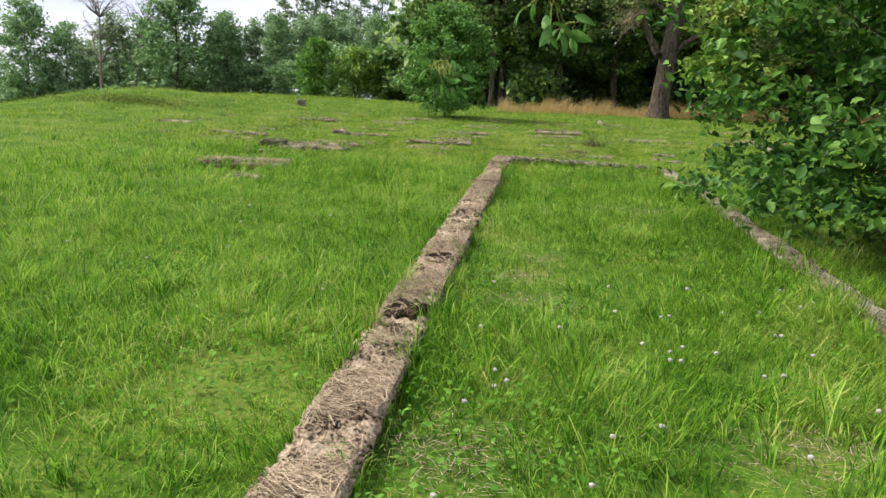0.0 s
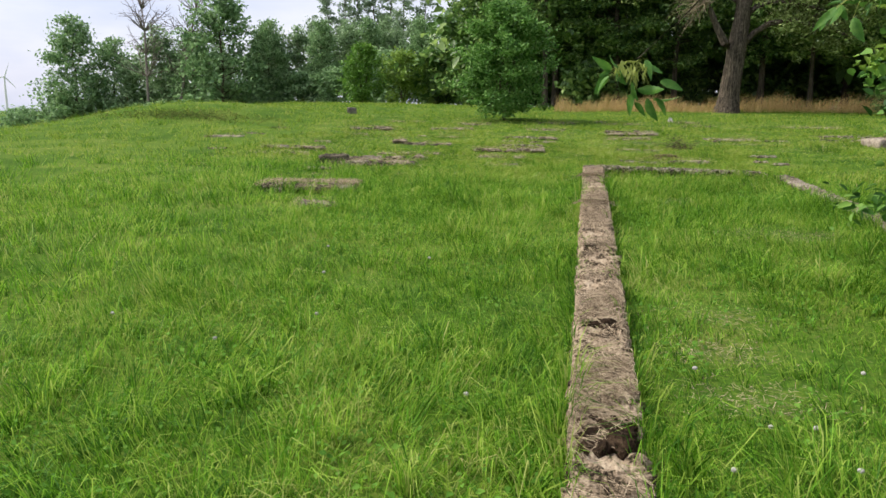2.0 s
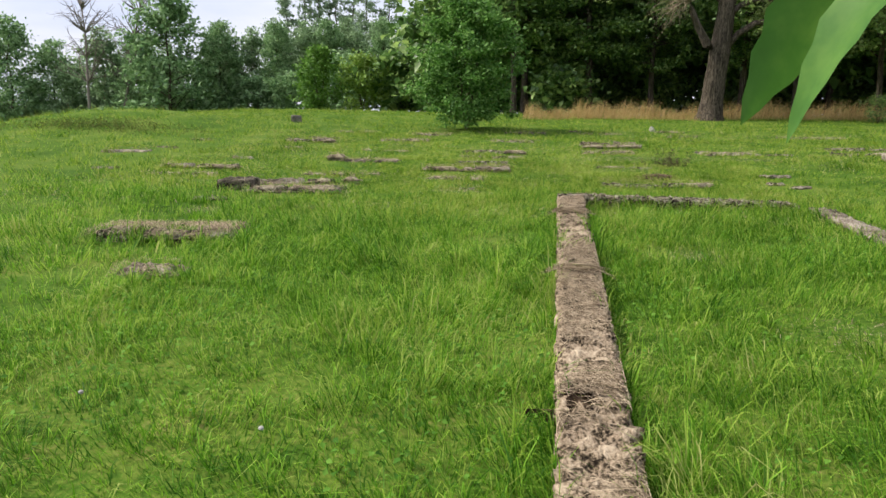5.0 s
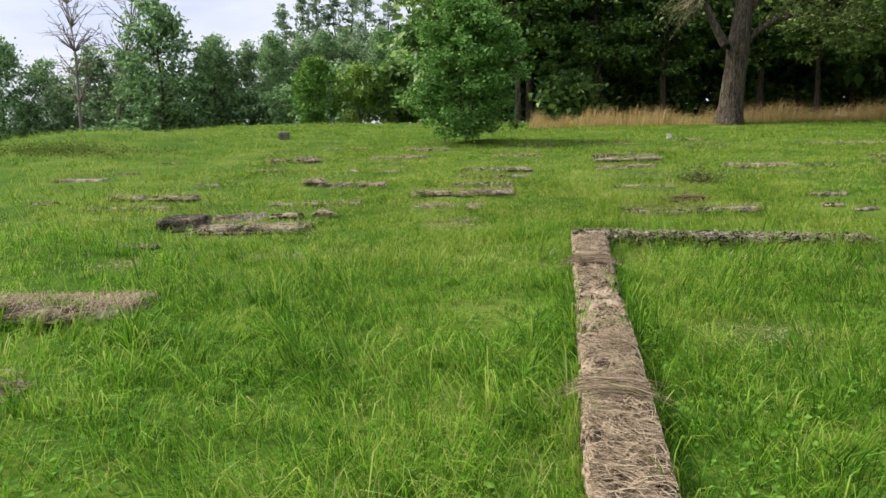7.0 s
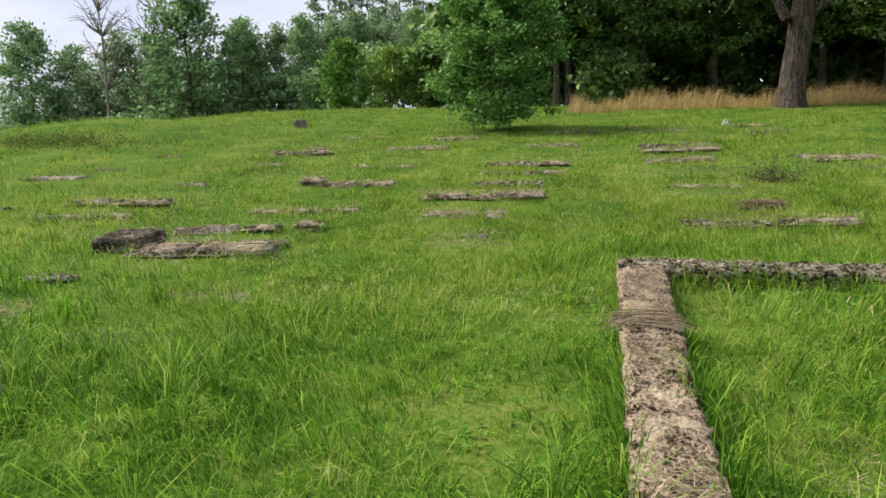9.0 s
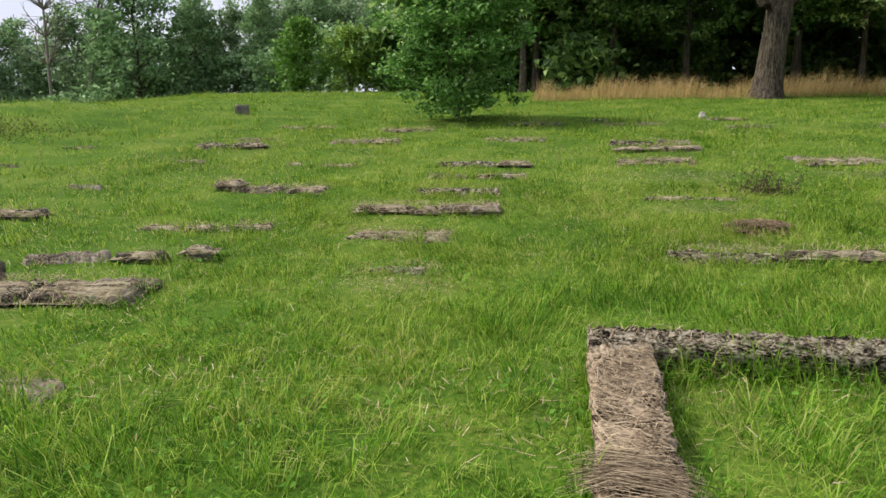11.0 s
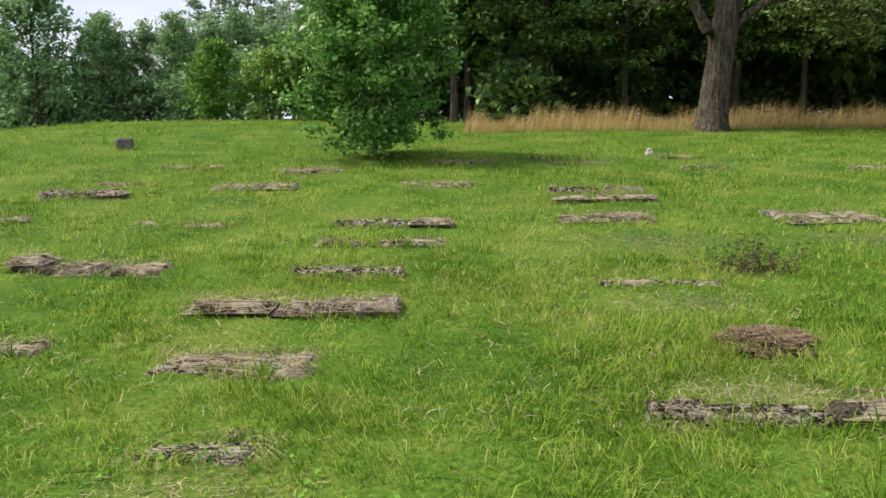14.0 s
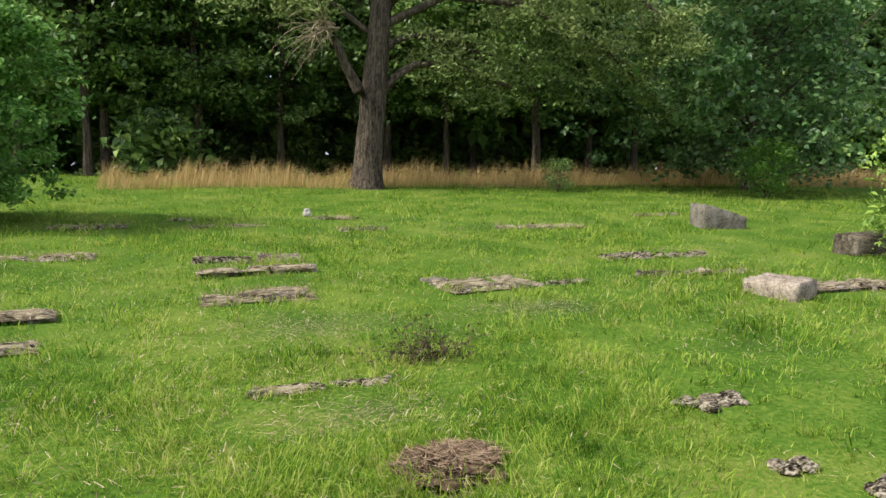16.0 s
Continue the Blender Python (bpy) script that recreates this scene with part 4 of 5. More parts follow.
    c = clumps(r, tips + top, 24, 0.26)
    under(new("crown", leaf_mesh("crown", c, 0.17, L_WILLOW, r, slim=0.5)), ob)


great_tree()
tree("oak_tree", 20.0, 37.0, 9.5, 5.4, None, L_OAK, "spreading oak with boughs hanging to the grass", 52, 0.05, 0.24, 25000, 0.22, 0.8, 0.72, limbs=90, spread=0.36, fill=200, flat=0.45)
tree("lime_shrub", 17.9, 33.9, 1.9, 0.9, None, L_SHRUB, "light green shrub at the oak's foot", 53, 0.03, 0.03, 2000, 0.13, 0.5, 0.8, 3, limbs=26, spread=0.18, category="shrub", fill=20)
tree("small_shrub", 11.8, 36.7, 1.15, 0.55, None, L_FOREST, "small dark green bush in front of the dry grass", 54, 0.04, 0.02, 1500, 0.08, 0.5, 0.9, 4, limbs=28, spread=0.12, category="shrub")
again(thin, 14.2, 43.0, 0, 0.95, 0.95)
tree("sapling", 10.5, 23.3, 2.2, 0.6, None, L_LIME, "light green sapling beside the graves", 55, 0.1, 0.02, 700, 0.13, 0.45, 0.9, 2, limbs=22, spread=0.16, category="sapling")


# the boxelder beside the start of the walk
def one_leaf(length, width, droop, seed):
    """A pointed leaf from its stalk end at the origin along x: toothed edge, folded at the midrib, drooping."""
    r = np.random.default_rng(seed)
    n = 12
    v, q = [], []
    for i in range(n + 1):
        f = i / n
        w = width * 0.5 * (math.sin(math.pi * min(1, f ** 0.8)) ** 0.85) * (1 + (0.12 if i % 2 else -0.05)) if 0 < i < n else 0.0006
        z = -droop * f * f * length
        for s in (-1, -0.5, 0, 0.5, 1):
            v.append((f * length, s * w, z + abs(s) * w * 0.28 + r.normal(0, 0.0012)))
    for i in range(n):
        for s in range(4):
            a = i * 5 + s
            q.append((a, a + 5, a + 6, a + 1))
    q = np.array(q)
    return mesh_of("leaf", np.array(v), q.ravel(), np.full(len(q), 4), L_NEAR, True)


def near_tree():
    ob = tree("boxelder_tree", 3.82, 7.5, 4.7, 2.2, None, L_NEAR, "leafy boxelder beside the kerb with a hanging bough", 82, 0.03, 0.06, 30000, 0.112, 0.55, 0.6, 5, limbs=90, spread=0.15, fill=300, fine=True)
    o = ob.location
    at = lambda px, py, pz: (px - o.x, py - o.y, pz - o.z)
    end = Vector(at(-0.67, 5.0, 1.96))
    bough = [at(3.7, 7.3, 2.5), at(2.4, 6.6, 3.3), at(1.3, 5.9, 3.4), at(0.45, 5.45, 3.05), at(-0.1, 5.2, 2.55), at(-0.45, 5.05, 2.17), tuple(end)]
    stem = under(new("bough", wood_mesh("bough", [(bough, [0.026, 0.018, 0.012, 0.007, 0.0045, 0.003, 0.002], 6)], M_BARK, 0, 83)), ob)
    side, fwd = Vector((0.993, 0.119, 0)), Vector((-0.119, 0.993, 0))
    r = random.Random(9)
    shapes = [one_leaf(1.0, 0.38, 0.3, 1), one_leaf(1.0, 0.32, 0.5, 2), one_leaf(1.0, 0.42, 0.2, 3)]
    wing = one_leaf(0.045, 0.012, 0.3, 5)
    wing.materials[0] = M_SEED
    spec = ((-8, -4, -15, 1), (-11, -5, -18, -1), (-12, -5, -17, -8), (-13, -7, -19, -15), (-13, -8, -21, -14), (-9, -5, -10, -13), (-8, -5, -8, -11),
            (5, 0, 7, -6), (-2, -10, -1, -20), (0, -15, -4, -27), (1, -14, 14, -15), (6, -18, 9, -29), (9, -18, 23, -21), (10, -18, 18, -25), (0, -20, 6, -26), (12, -10, 22, -13), (-4, -15, -5, -18), (3, -3, 13, -5))

    def spray(tip, holder, leaves, seeds):
        """Leaves and seed wings that hang from the end of a twig."""
        for i, (x0, z0, x1, z1) in enumerate(leaves):
            a = tip + side * (x0 / 100) + Vector((0, 0, z0 / 100)) + fwd * r.uniform(-0.05, 0.05)
            b = tip + side * (x1 / 100) + Vector((0, 0, z1 / 100)) + fwd * r.uniform(-0.06, 0.06)
            d = b - a
            x_axis = d.normalized()
            n = Vector((r.uniform(-0.9, 0.9), r.uniform(-1, 0.3), r.uniform(-0.1, 0.9))).normalized()
            y_axis = n.cross(x_axis).normalized()
            m = Matrix((x_axis, y_axis, x_axis.cross(y_axis))).transposed().to_4x4()
            leaf = under(new("leaf", shapes[i % 3]), holder)
            leaf.matrix_basis = Matrix.Translation(a) @ m @ Matrix.Scale(d.length * 0.98, 4)
            stalk = [tuple(tip + Vector((r.uniform(-0.02, 0.02), 0, -0.01))), tuple((tip + a) / 2 + Vector((0, 0, 0.015))), tuple(a)]
            under(new("stalk", wood_mesh("stalk", [(stalk, [0.0018, 0.0014, 0.001], 4)], M_SEED, 0, i)), holder)
        for i in range(seeds):
            s = under(new("seed_wing", wing), holder)
            p = tip + side * r.uniform(-0.09, 0.06) + fwd * r.uniform(-0.03, 0.03) + Vector((0, 0, r.uniform(-0.085, 0.0)))
            s.matrix_basis = Matrix.Translation(p) @ pose(0, 0, 0, r.uniform(0, 360), r.uniform(60, 100), r.uniform(0, 360))

    spray(end, stem, spec, 34)
    for tip, joint in (((0.02, 3.6, 2.2), 3), ((0.19, 4.64, 2.2), 2)):
        tip = Vector(at(*tip))
        mid = (tip + Vector(bough[joint])) / 2 + Vector((0, 0, 0.35))
        twig = under(new("twig", wood_mesh("twig", [([bough[joint], tuple(mid), tuple(tip)], [0.006, 0.004, 0.002], 5)], M_BARK, 0, 84)), ob)
        spray(tip, twig, spec[3:16] if joint == 3 else spec[3:9], 0)
    seeds = [Vector(at(1.9 + r.gauss(0, 0.35), 7.5 + r.gauss(0, 0.25), 2.75 + r.gauss(0, 0.3))) for _ in range(26)]
    # sunlit side of the boxelder: sunlight painted as lime leaves over the darker crown
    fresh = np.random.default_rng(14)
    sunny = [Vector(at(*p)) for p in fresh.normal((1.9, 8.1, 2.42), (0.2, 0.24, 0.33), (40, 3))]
    under(tagged(new("sunlit_foliage", leaf_mesh("sunlit_foliage", clumps(fresh, sunny, 26, 0.11), 0.1, L_LIME, fresh, slim=0.5, fine=True)), "yellow-green outer leaves with sunlight put into their colour", kind="stuff"), ob)
    under(tagged(new("seed_growth", leaf_mesh("seed_growth", clumps(np.random.default_rng(4), seeds, 32, 0.07), 0.06, M_SEED, np.random.default_rng(6), slim=0.3)), "hanging yellow-green seed clusters", kind="stuff"), ob)


near_tree()


# ---- wind turbine far off ----
def turbine():
    x, y, top = -1026.0, 1226.0, 57.0
    ob = new("wind_turbine")
    ob.location = (x, y, gz(x, y))
    tagged(ob, "slender white wind turbine on the far plain", "wind turbine")
    white = material("white_paint", [(0.3, (0.7, 0.7, 0.7)), (0.7, (0.82, 0.82, 0.82))], 0.1, 1.0, 0.4, 0, 0)
    h = top - ob.location.z
    under(new("mast", wood_mesh("mast", [([(0, 0, 0), (0, 0, h / 2), (0, 0, h)], [2.4, 1.9, 1.3], 16)], white)), ob)
    bm = bmesh.new()
    bmesh.ops.create_cone(bm, cap_ends=True, segments=16, radius1=2.0, radius2=1.4, depth=7, matrix=Matrix.Translation((0, 0, h)) @ pose(0, 0, 0, 90, 0, 40))
    under(new("nacelle", mesh_from_bm("nacelle", bm, white)), ob)
    for k in range(3):
        a = radians(20 + 120 * k)
        d = Vector((math.sin(a) * 0.76, math.sin(a) * 0.65, math.cos(a)))
        pts = [Vector((3, -3, h)) + d * s for s in (0, 6, 14, 26)]
        under(new("blade", wood_mesh("blade", [([tuple(p) for p in pts], [0.9, 1.3, 0.8, 0.15], 8)], white)), ob)


turbine()


# ---- dry weed ----
def dry_weed():
    r = np.random.default_rng(77)
    x, y = 1.45, 20.5
    ob = new("dry_weed")
    ob.location = (x, y, gz(x, y) - 0.02)
    tagged(ob, "withered dark brown weed with thin upright stems", "weed")
    stems, bits = [], []
    for k in range(70):
        p = (r.normal(0, 0.19), r.normal(0, 0.07), 0)
        bp, br = limb(r, p, (r.normal(0, 0.35), r.normal(0, 0.2), 1), r.uniform(0.15, 0.42), 0.0035, 4, 0.03, 0.25)
        stems.append((bp, br, 3))
        bits += bp[1:]
    for s in (-1, 1):
        bp, br = limb(r, (0.1 * s, 0, 0.08), (s, -0.2, 0.1), 0.45, 0.006, 5, 0.03, 0.12)
        stems.append((bp, br, 4))
        bits += bp
    under(tagged(new("dry_growth", wood_mesh("dry_growth", stems, M_DARKTWIG)), kind="stuff"), ob)
    under(tagged(new("withered_leaves", leaf_mesh("withered_leaves", clumps(r, bits, 2, 0.02), 0.04, M_DARKTWIG, r, slim=0.35)), kind="stuff"), ob)


dry_weed()


def straw_bundle(x, y, width, count, seed):
    r = np.random.default_rng(seed)
    ob = new("straw_bundle")
    ob.location = (x, y, gz(x, y))
    tagged(ob, "long dry stalks combed across the kerb", "straw")
    tubes = []
    for k in range(count):
        y0, s, e = r.normal(0, width), -r.uniform(0.12, 0.22) - 0.13 * r.random() ** 4, r.uniform(0.1, 0.18) + 0.16 * r.random() ** 4
        top, k1, k2 = 0.205 + r.uniform(0, 0.02), r.normal(0, 0.06), r.normal(-0.03, 0.06)
        tubes.append(([(s, y0 + k1, top - 0.5 * max(0, -s - 0.18)), (s * 0.5, y0 + k1 * 0.4 + r.normal(0, 0.012), top + 0.008), (e * 0.4, y0 + k2 * 0.3 + r.normal(0, 0.012), top + 0.004), (e, y0 + k2, top - 0.5 * max(0, e - 0.17))], [0.001, 0.0013, 0.0012, 0.0007], 3))
    under(tagged(new("straw", wood_mesh("straw", tubes, M_STRAW)), kind="stuff"), ob)


straw_bundle(-0.685, 13.3, 0.07, 170, 5)
straw_bundle(-0.712, 10.3, 0.06, 60, 6)


# ---- tall dry grass ----
def blades(name, x, y, height, width, lean, r, mat, tall=True, toward=None):
    """Grass blades as one mesh: a root, one or two bent joints and a tip each; toward is the way they lean."""
    n = len(x)
    z = ground(x, y) - 0.015
    a = r.uniform(0, 2 * math.pi, n)
    t = r.uniform(0, 2 * math.pi, n) if toward is None else toward
    s = np.stack((np.cos(a), np.sin(a), np.zeros(n)), -1) * (width / 2)[:, None]
    b = np.stack((np.cos(t), np.sin(t), np.zeros(n)), -1) * (lean * height)[:, None]
    root = np.stack((x, y, z), -1)
    up = np.zeros((n, 3))
    up[:, 2] = height
    fall = np.minimum(1.5, lean[:, None])
    if tall == "arching":
        low, mid, tip = root + up * 0.45 + b * 0.16, root + up * (0.84 - 0.12 * fall) + b * 0.5, root + up * (0.95 - 0.5 * fall) + b * 1.05
        v = np.stack((root - s, root + s, low + s, low - s, mid + s * 0.8, mid - s * 0.8, tip), 1).reshape(-1, 3)
        k = np.arange(n)[:, None] * 7
        loops = np.concatenate((k + [0, 1, 2, 3], k + [3, 2, 4, 5], k + [5, 4, 6]), 1).reshape(-1)
        sizes = np.tile([4, 4, 3], n)
    elif tall:
        mid, tip = root + up * (0.66 - 0.1 * fall) + b * 0.33, root + up * (1 - 0.44 * fall ** 1.15) + b
        v = np.stack((root - s, root + s, mid + s * 0.85, mid - s * 0.85, tip), 1).reshape(-1, 3)
        k = np.arange(n)[:, None] * 5
        loops = np.concatenate((k + [0, 1, 2, 3], k + [3, 2, 4]), 1).reshape(-1)
        sizes = np.tile([4, 3], n)
    else:
        v = np.stack((root - s, root + s, root + up + b), 1).reshape(-1, 3)
        loops, sizes = np.arange(3 * n), np.full(n, 3)
    return new(name, mesh_of(name, v, loops, sizes, mat))


def tall_grass():
    r = np.random.default_rng(91)
    n = 26000
    x = r.uniform(-2.2, 34, n)
    edge = 38.3 + 0.4 * np.sin(x * 0.9) + np.maximum(0, x - 8) * 0.06 - np.maximum(0, x - 20) * 0.25
    y = edge + 4.6 * r.random(n) ** 1.3
    keep = np.hypot(x - 5.78, y - 38.5) > 0.75
    x, y = x[keep], y[keep]
    h = (0.3 + 0.85 * r.random(len(x)) ** 1.5) * (0.8 + 0.3 * np.sin(x * 1.7) * np.sin(x * 0.6 + 2) + 0.12 * np.sin(x * 6.1))
    ob = blades("tall_dry_grass", x, y, h, r.uniform(0.004, 0.012, len(x)), r.uniform(0.1, 0.7, len(x)), r, M_TALL, True, r.normal(0, 0.9, len(x)))
    tagged(ob, "band of tall straw-coloured dry grass along the forest", "grass", kind="stuff")


tall_grass()


# ---- meadow grass ----
def patch(x, y, k, s):
    return np.sin(x * k + 1.7 * np.sin(y * k * 0.8 + s) + s) * np.sin(y * k * 1.1 + 1.3 * np.sin(x * k * 0.7 - s) + 2 * s)


THIN = ((-0.0, 6.45, 0.30, 0.22), (-0.1, 5.75, 0.28, 0.2), (0.05, 5.05, 0.3, 0.16), (1.4, 3.0, 0.5, 0.25), (-0.3, 2.7, 0.25, 0.25), (0.8, 21.75, 0.8, 0.35), (-2.3, 16.35, 0.4, 0.2), (-5.3, 13.5, 0.25, 0.25), (-4.1, 13.0, 0.3, 0.2), (0.7, 17.75, 0.6, 0.2), (0.6, 19.5, 0.5, 0.25), (3.2, 21.9, 0.6, 0.3), (1.3, 9.5, 0.4, 0.3), (0.4, 11.8, 0.4, 0.25))


def meadow():
    r = np.random.default_rng(101)

    def lushness(x, y):
        return np.clip(0.5 + 1.5 * (grain(x, y, 1.7, 5) - 0.5) + 1.3 * (grain(x, y, 0.45, 6) - 0.5), -0.1, 1.15)

    def worn(x, y):
        w = np.zeros(len(x))
        for cx, cy, a, b in THIN:
            w = np.maximum(w, np.exp(-((x - cx) / a) ** 2 - ((y - cy) / b) ** 2))
        return w

    def sow(name, tufts, per, area, height, width, tall, spread, skip=None, lean=(0.25, 1.1), roots=None, margin=0.01):
        x0, x1, y0, y1 = area
        cx, cy = roots if roots else (r.uniform(x0, x1, tufts), r.uniform(y0, y1, tufts))
        tufts = len(cx)
        lush = lushness(cx, cy)
        keep = r.random(tufts) < (0.62 + 0.5 * lush) * (1 - 0.9 * worn(cx, cy))
        if skip:
            keep &= ~skip(cx, cy)
        cx, cy, lush = cx[keep], cy[keep], lush[keep]
        th = height * np.exp(r.normal(0, 0.3, len(cx))) * (0.55 + 0.8 * lush) * (1 - 0.4 * worn(cx, cy)) * (1 - 0.3 * np.clip((cy - 14.5) / 2, 0, 1))
        wind = 9.0 * grain(cx, cy, 0.9, 8, 2) + r.normal(0, 0.5, len(cx))
        x, y = np.repeat(cx, per), np.repeat(cy, per)
        a = r.uniform(0, 2 * math.pi, len(x))
        q = np.abs(r.normal(0, spread, len(x)))
        x, y = x + q * np.cos(a), y + q * np.sin(a)
        ok = off_things(x, y, margin)
        h = np.repeat(th, per) * r.uniform(0.5, 1.2, len(x))
        t = np.where(r.random(len(x)) < 0.5, a, np.repeat(wind, per)) + r.normal(0, 0.4, len(x))
        wd, ln = width * r.uniform(0.6, 1.35, len(x)), r.uniform(*lean, len(x))
        dry = y + 1.6 * patch(x, y, 0.8, 2.2) + r.normal(0, 1.2, len(x)) > 15.0
        for pick, mat, label in ((ok & ~dry, M_GRASS, "lush green meadow grass in uneven tufts"), (ok & dry, M_DRIER, "yellowing meadow grass in uneven tufts")):
            if pick.any():
                tagged(blades(name, x[pick], y[pick], h[pick], wd[pick], ln[pick], r, mat, tall, t[pick]), label, "grass", kind="stuff")

    inner = lambda x, y: (x > -4.4) & (x < 3.0) & (y > 0.4) & (y < 21)
    mid = lambda x, y: (x > -9) & (x < 8) & (y > 1.5) & (y < 28)
    sow("meadow_grass", 16500, 13, (-4.4, 3.0, 0.4, 21), 0.17, 0.0055, True, 0.045, None, (0.3, 1.5))
    sow("meadow_grass", 250000, 1, (-4.4, 3.0, 0.4, 21), 0.10, 0.007, False, 0.02, None, (0.3, 1.1))
    sow("meadow_grass", 17000, 11, (-9, 8, 1.5, 28), 0.165, 0.0075, True, 0.055, inner, (0.3, 1.4))
    sow("meadow_grass", 115000, 1, (-9, 8, 1.5, 28), 0.09, 0.012, False, 0.02, inner, (0.3, 1.0))
    sow("meadow_grass", 31000, 9, (-27, 24, -6, 46), 0.16, 0.016, False, 0.10, mid)

    # coarse tussocks that stand out of the turf
    tx, ty = r.uniform(-4.2, 2.3, 1100), r.uniform(2.0, 13.2, 1100)
    pick = grain(tx, ty, 1.1, 12, 2) > 0.53
    sow("tussock_grass", 0, 26, (0, 0, 0, 0), 0.205, 0.0065, "arching", 0.035, None, (0.35, 1.35), (tx[pick], ty[pick]), 0.0)

    # tufts that lean over the edges of the slabs
    ex, ey = [], []
    for cx, cy, hl, hd, a in COVERED:
        if hl < 1.2 and cy > 9:
            for k in range(int(hl * 70)):
                u, v = r.uniform(-hl - 0.06, hl + 0.06), (-1 if r.random() < 0.6 else 1) * (hd + r.uniform(-0.02, 0.15))
                ex.append(cx + u * math.cos(a) - v * math.sin(a))
                ey.append(cy + u * math.sin(a) + v * math.cos(a))
    sow("slabside_grass", 0, 10, (0, 0, 0, 0), 0.16, 0.0075, True, 0.035, None, (0.3, 1.0), (np.array(ex), np.array(ey)))

    # long arching tufts along the kerbs
    for x0, y0, x1, y1, out, n in ((-0.80, 0.6, -0.668, 14.7, 0.16, 620), (-0.80, 0.6, -0.668, 14.7, -0.16, 560), (2.4, 1, 2.44, 14.7, 0.12, 330), (2.4, 1, 2.44, 14.7, -0.12, 300), (-0.8, 14.87, 2.3, 14.93, 0.16, 80), (-0.4, 14.87, 2.3, 14.93, -0.16, 80)):
        f = (np.arange(n) + r.random(n)) / n
        f = f[r.random(n) < 0.45 + 0.55 * (np.sin(f * 41 + n) * np.sin(f * 17.3 + 2 * n) > -0.15)]
        nx, ny = (y0 - y1) / math.hypot(x1 - x0, y1 - y0), (x1 - x0) / math.hypot(x1 - x0, y1 - y0)
        q = out + math.copysign(1, out) * (np.abs(r.normal(0, 0.045, len(f))) - 0.03)
        sow("kerbside_grass", 0, 16, (0, 0, 0, 0), 0.2, 0.006, True, 0.04, None, (0.3, 1.0), (x0 + (x1 - x0) * f + nx * q, y0 + (y1 - y0) * f + ny * q), 0.03)


meadow()


def dry_thatch():
    """Dead stalks lying in the worn spots of the turf."""
    r = np.random.default_rng(19)
    c, d, s = [], [], []
    for cx, cy, a, b in THIN:
        n = int(900 * a * b / 0.1)
        x, y = cx + r.normal(0, a * 0.8, n), cy + r.normal(0, b * 0.8, n)
        t, ln = r.uniform(0, math.pi, n), r.uniform(0.02, 0.08, n)
        c.append(np.stack((x, y, ground(x, y) + r.uniform(0.0, 0.03, n)), -1))
        d.append(np.stack((np.cos(t), np.sin(t), r.normal(0, 0.15, n)), -1) * ln[:, None] / 2)
        s.append(np.stack((-np.sin(t), np.cos(t), np.zeros(n)), -1) * 0.0012)
    n = 34000
    x, y = r.uniform(-9, 9, n), r.uniform(13.5, 30, n)
    keep = r.random(n) < np.clip((grain(x, y, 1.2, 55) - 0.42) * 4, 0.04, 1)
    x, y = x[keep], y[keep]
    t, ln = r.uniform(0, math.pi, len(x)), r.uniform(0.03, 0.09, len(x))
    c.append(np.stack((x, y, ground(x, y) + r.uniform(0.03, 0.09, len(x))), -1))
    d.append(np.stack((np.cos(t), np.sin(t), r.normal(0, 0.3, len(x))), -1) * ln[:, None] / 2)
    s.append(np.stack((-np.sin(t), np.cos(t), np.zeros(len(x))), -1) * 0.0022)
    c, d, s = np.concatenate(c), np.concatenate(d), np.concatenate(s)
    ok = off_things(c[:, 0], c[:, 1])
    c, d, s = c[ok], d[ok], s[ok]
    v = np.stack((c - d - s, c - d + s, c + d + s, c + d - s), 1).reshape(-1, 3)
    tagged(new("dry_thatch", mesh_of("dry_thatch", v, np.arange(4 * len(c)), np.full(len(c), 4), M_STRAW)), "dead straw-coloured stalks in worn turf", "dry grass", kind="stuff")


dry_thatch()


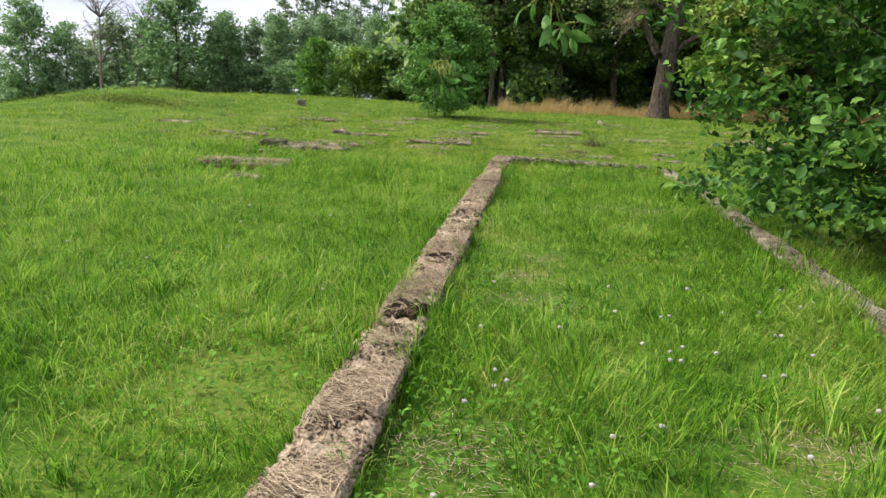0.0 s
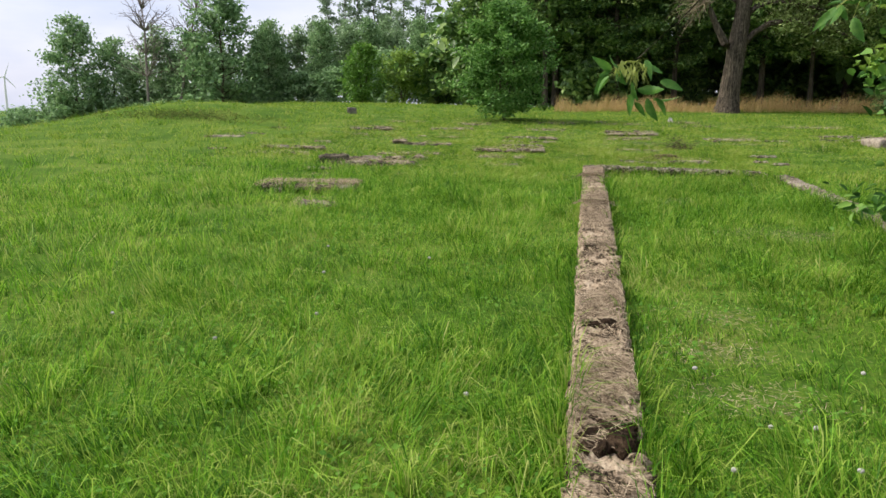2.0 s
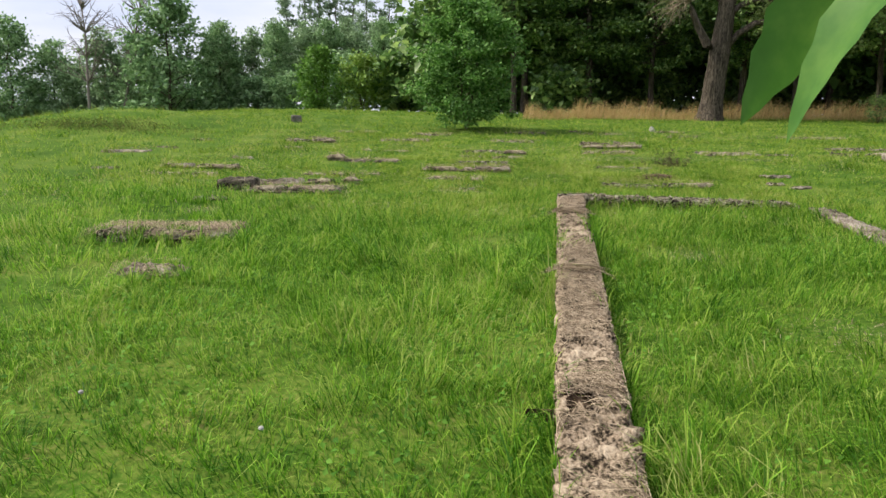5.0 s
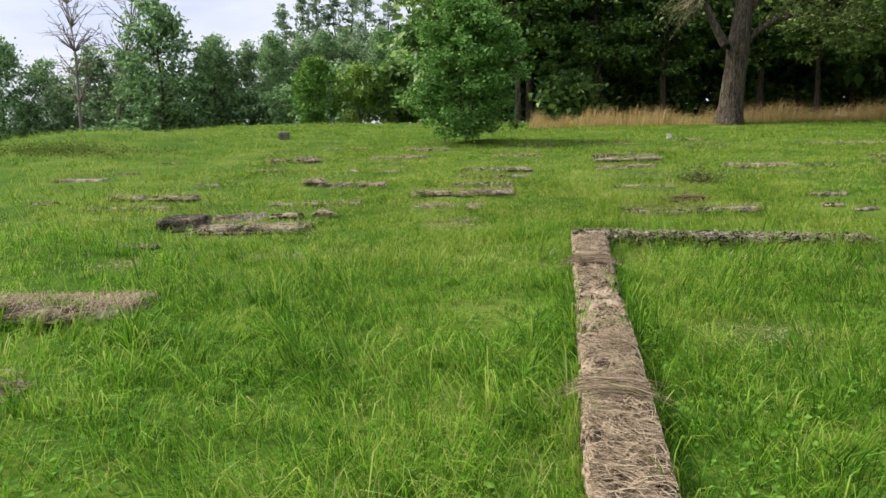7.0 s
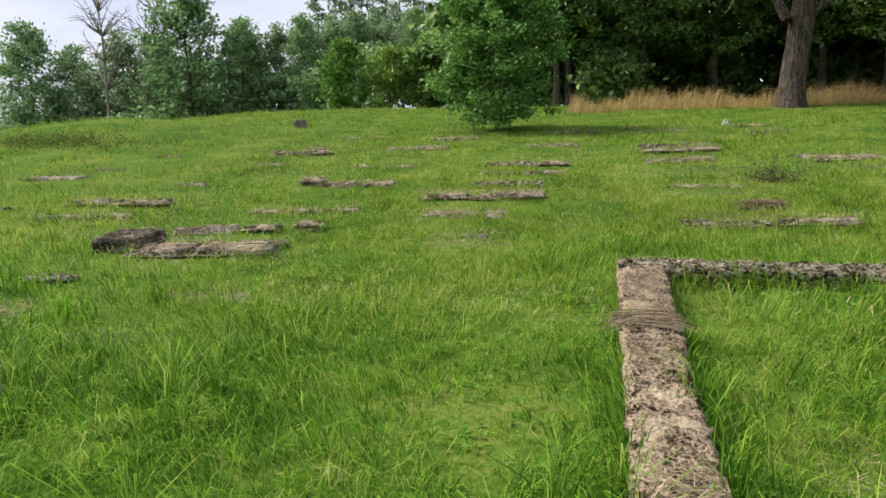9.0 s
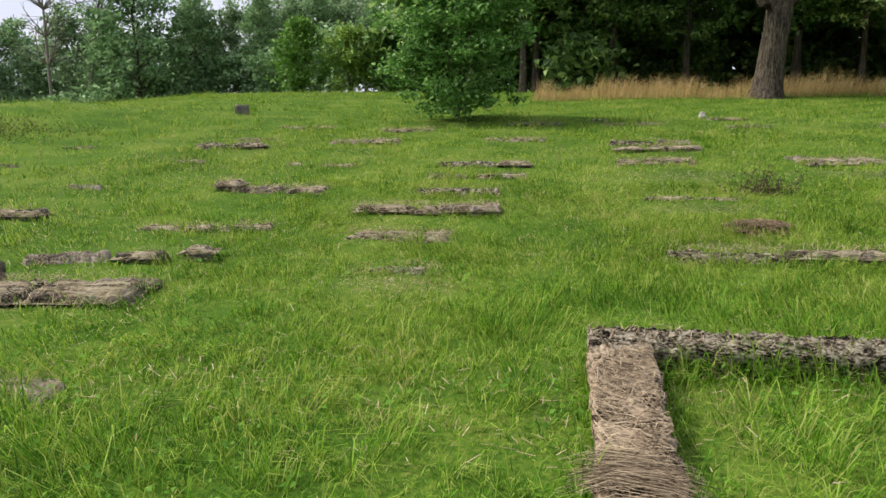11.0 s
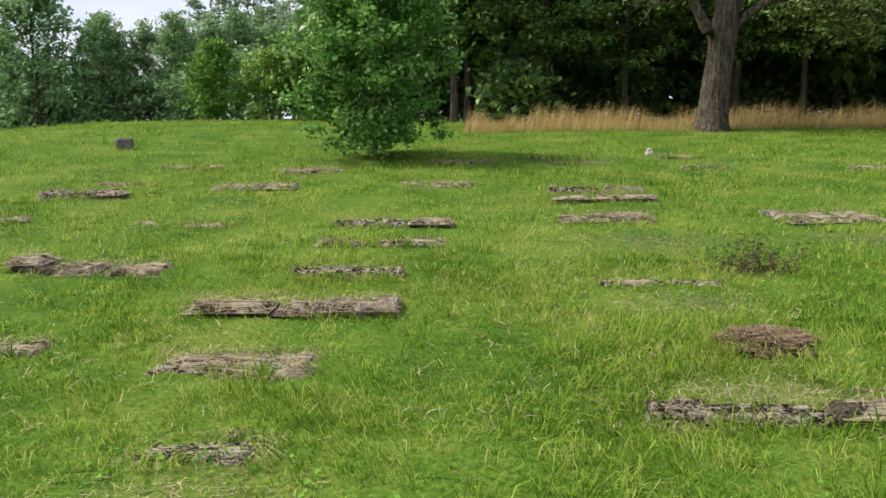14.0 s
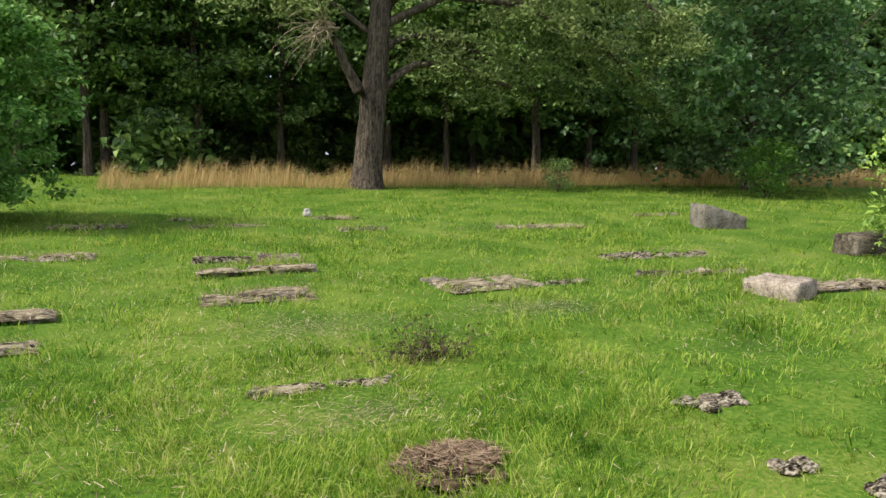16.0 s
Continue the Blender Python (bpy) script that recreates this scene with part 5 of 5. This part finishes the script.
def herbs():
    """Low round leaves of clover and other herbs, in patches between the blades."""
    r = np.random.default_rng(29)
    n = 20000
    x, y = r.uniform(-4.2, 2.3, n), 2.0 + 15 * r.random(n) ** 1.3
    keep = grain(x, y, 0.8, 31) > 0.54
    x, y = x[keep], y[keep]
    keep = off_things(x, y)
    x, y = x[keep], y[keep]
    c = np.stack((x, y, ground(x, y) + r.uniform(0.03, 0.1, len(x))), -1)
    tagged(new("herb_leaves", leaf_mesh("herb_leaves", c, 0.034, L_HERB, r, flat=1.6, slim=0.75)), "low green clover leaves in patches of turf", "herbs", kind="stuff")


herbs()


def seed_stalks():
    """Tall pale seeding weeds that stand alone among the graves."""
    r = np.random.default_rng(37)
    for x, y, h in ((-9.32, 21.6, 0.42), (-7.35, 21.65, 0.46), (-7.04, 21.95, 0.44)):
        ob = new("seeding_weed")
        ob.location = (x, y, gz(x, y))
        tagged(ob, "tall pale yellow-green weed gone to seed", "weed", "seeding weeds")
        pts, rad = limb(r, (0, 0, 0), (0.05, 0, 1), h, 0.006, 5, 0, 0.06)
        under(new("stem", wood_mesh("stem", [(pts, rad, 5)], M_SEED)), ob)
        under(tagged(new("seed_head", leaf_mesh("seed_head", clumps(r, pts[2:], 26, 0.025, 1.6), 0.035, M_SEED, r, slim=0.4)), kind="stuff"), ob)


seed_stalks()


def mound_herbs():
    """A brownish patch of dock and dead stems on the face of the low mound."""
    r = np.random.default_rng(43)
    n = 2300
    x, y = r.normal(-14.2, 1.5, n), r.normal(25.3, 0.55, n)
    c = np.stack((x, y, ground(x, y) + 0.03 + 0.13 * r.random(n) ** 1.3), -1)
    tagged(new("mound_herbs", leaf_mesh("mound_herbs", c, 0.07, M_DOCK, r, flat=0.2, slim=0.35)), "brownish dark herbs on the low mound", "herbs", kind="stuff")


mound_herbs()


def clover():
    """White clover heads in the turf at the start of the walk."""
    r = np.random.default_rng(5)
    bm = bmesh.new()
    for k in range(52):
        x, y = r.uniform(-0.3, 2.0), r.uniform(2.2, 5.5)
        if k > 42:
            x, y = r.uniform(-4, -1.3), r.uniform(3, 8)
        z = gz(x, y) + r.uniform(0.07, 0.13)
        for v in bmesh.ops.create_icosphere(bm, subdivisions=1, radius=0.0135)["verts"]:
            v.co = Vector((v.co.x * r.uniform(0.9, 1.3) + x, v.co.y + y, v.co.z * 0.9 + z))
    tagged(new("clover_flowers", mesh_from_bm("clover_flowers", bm, M_PALE)), "small white clover heads scattered in the turf", "flowers", kind="stuff")


clover()
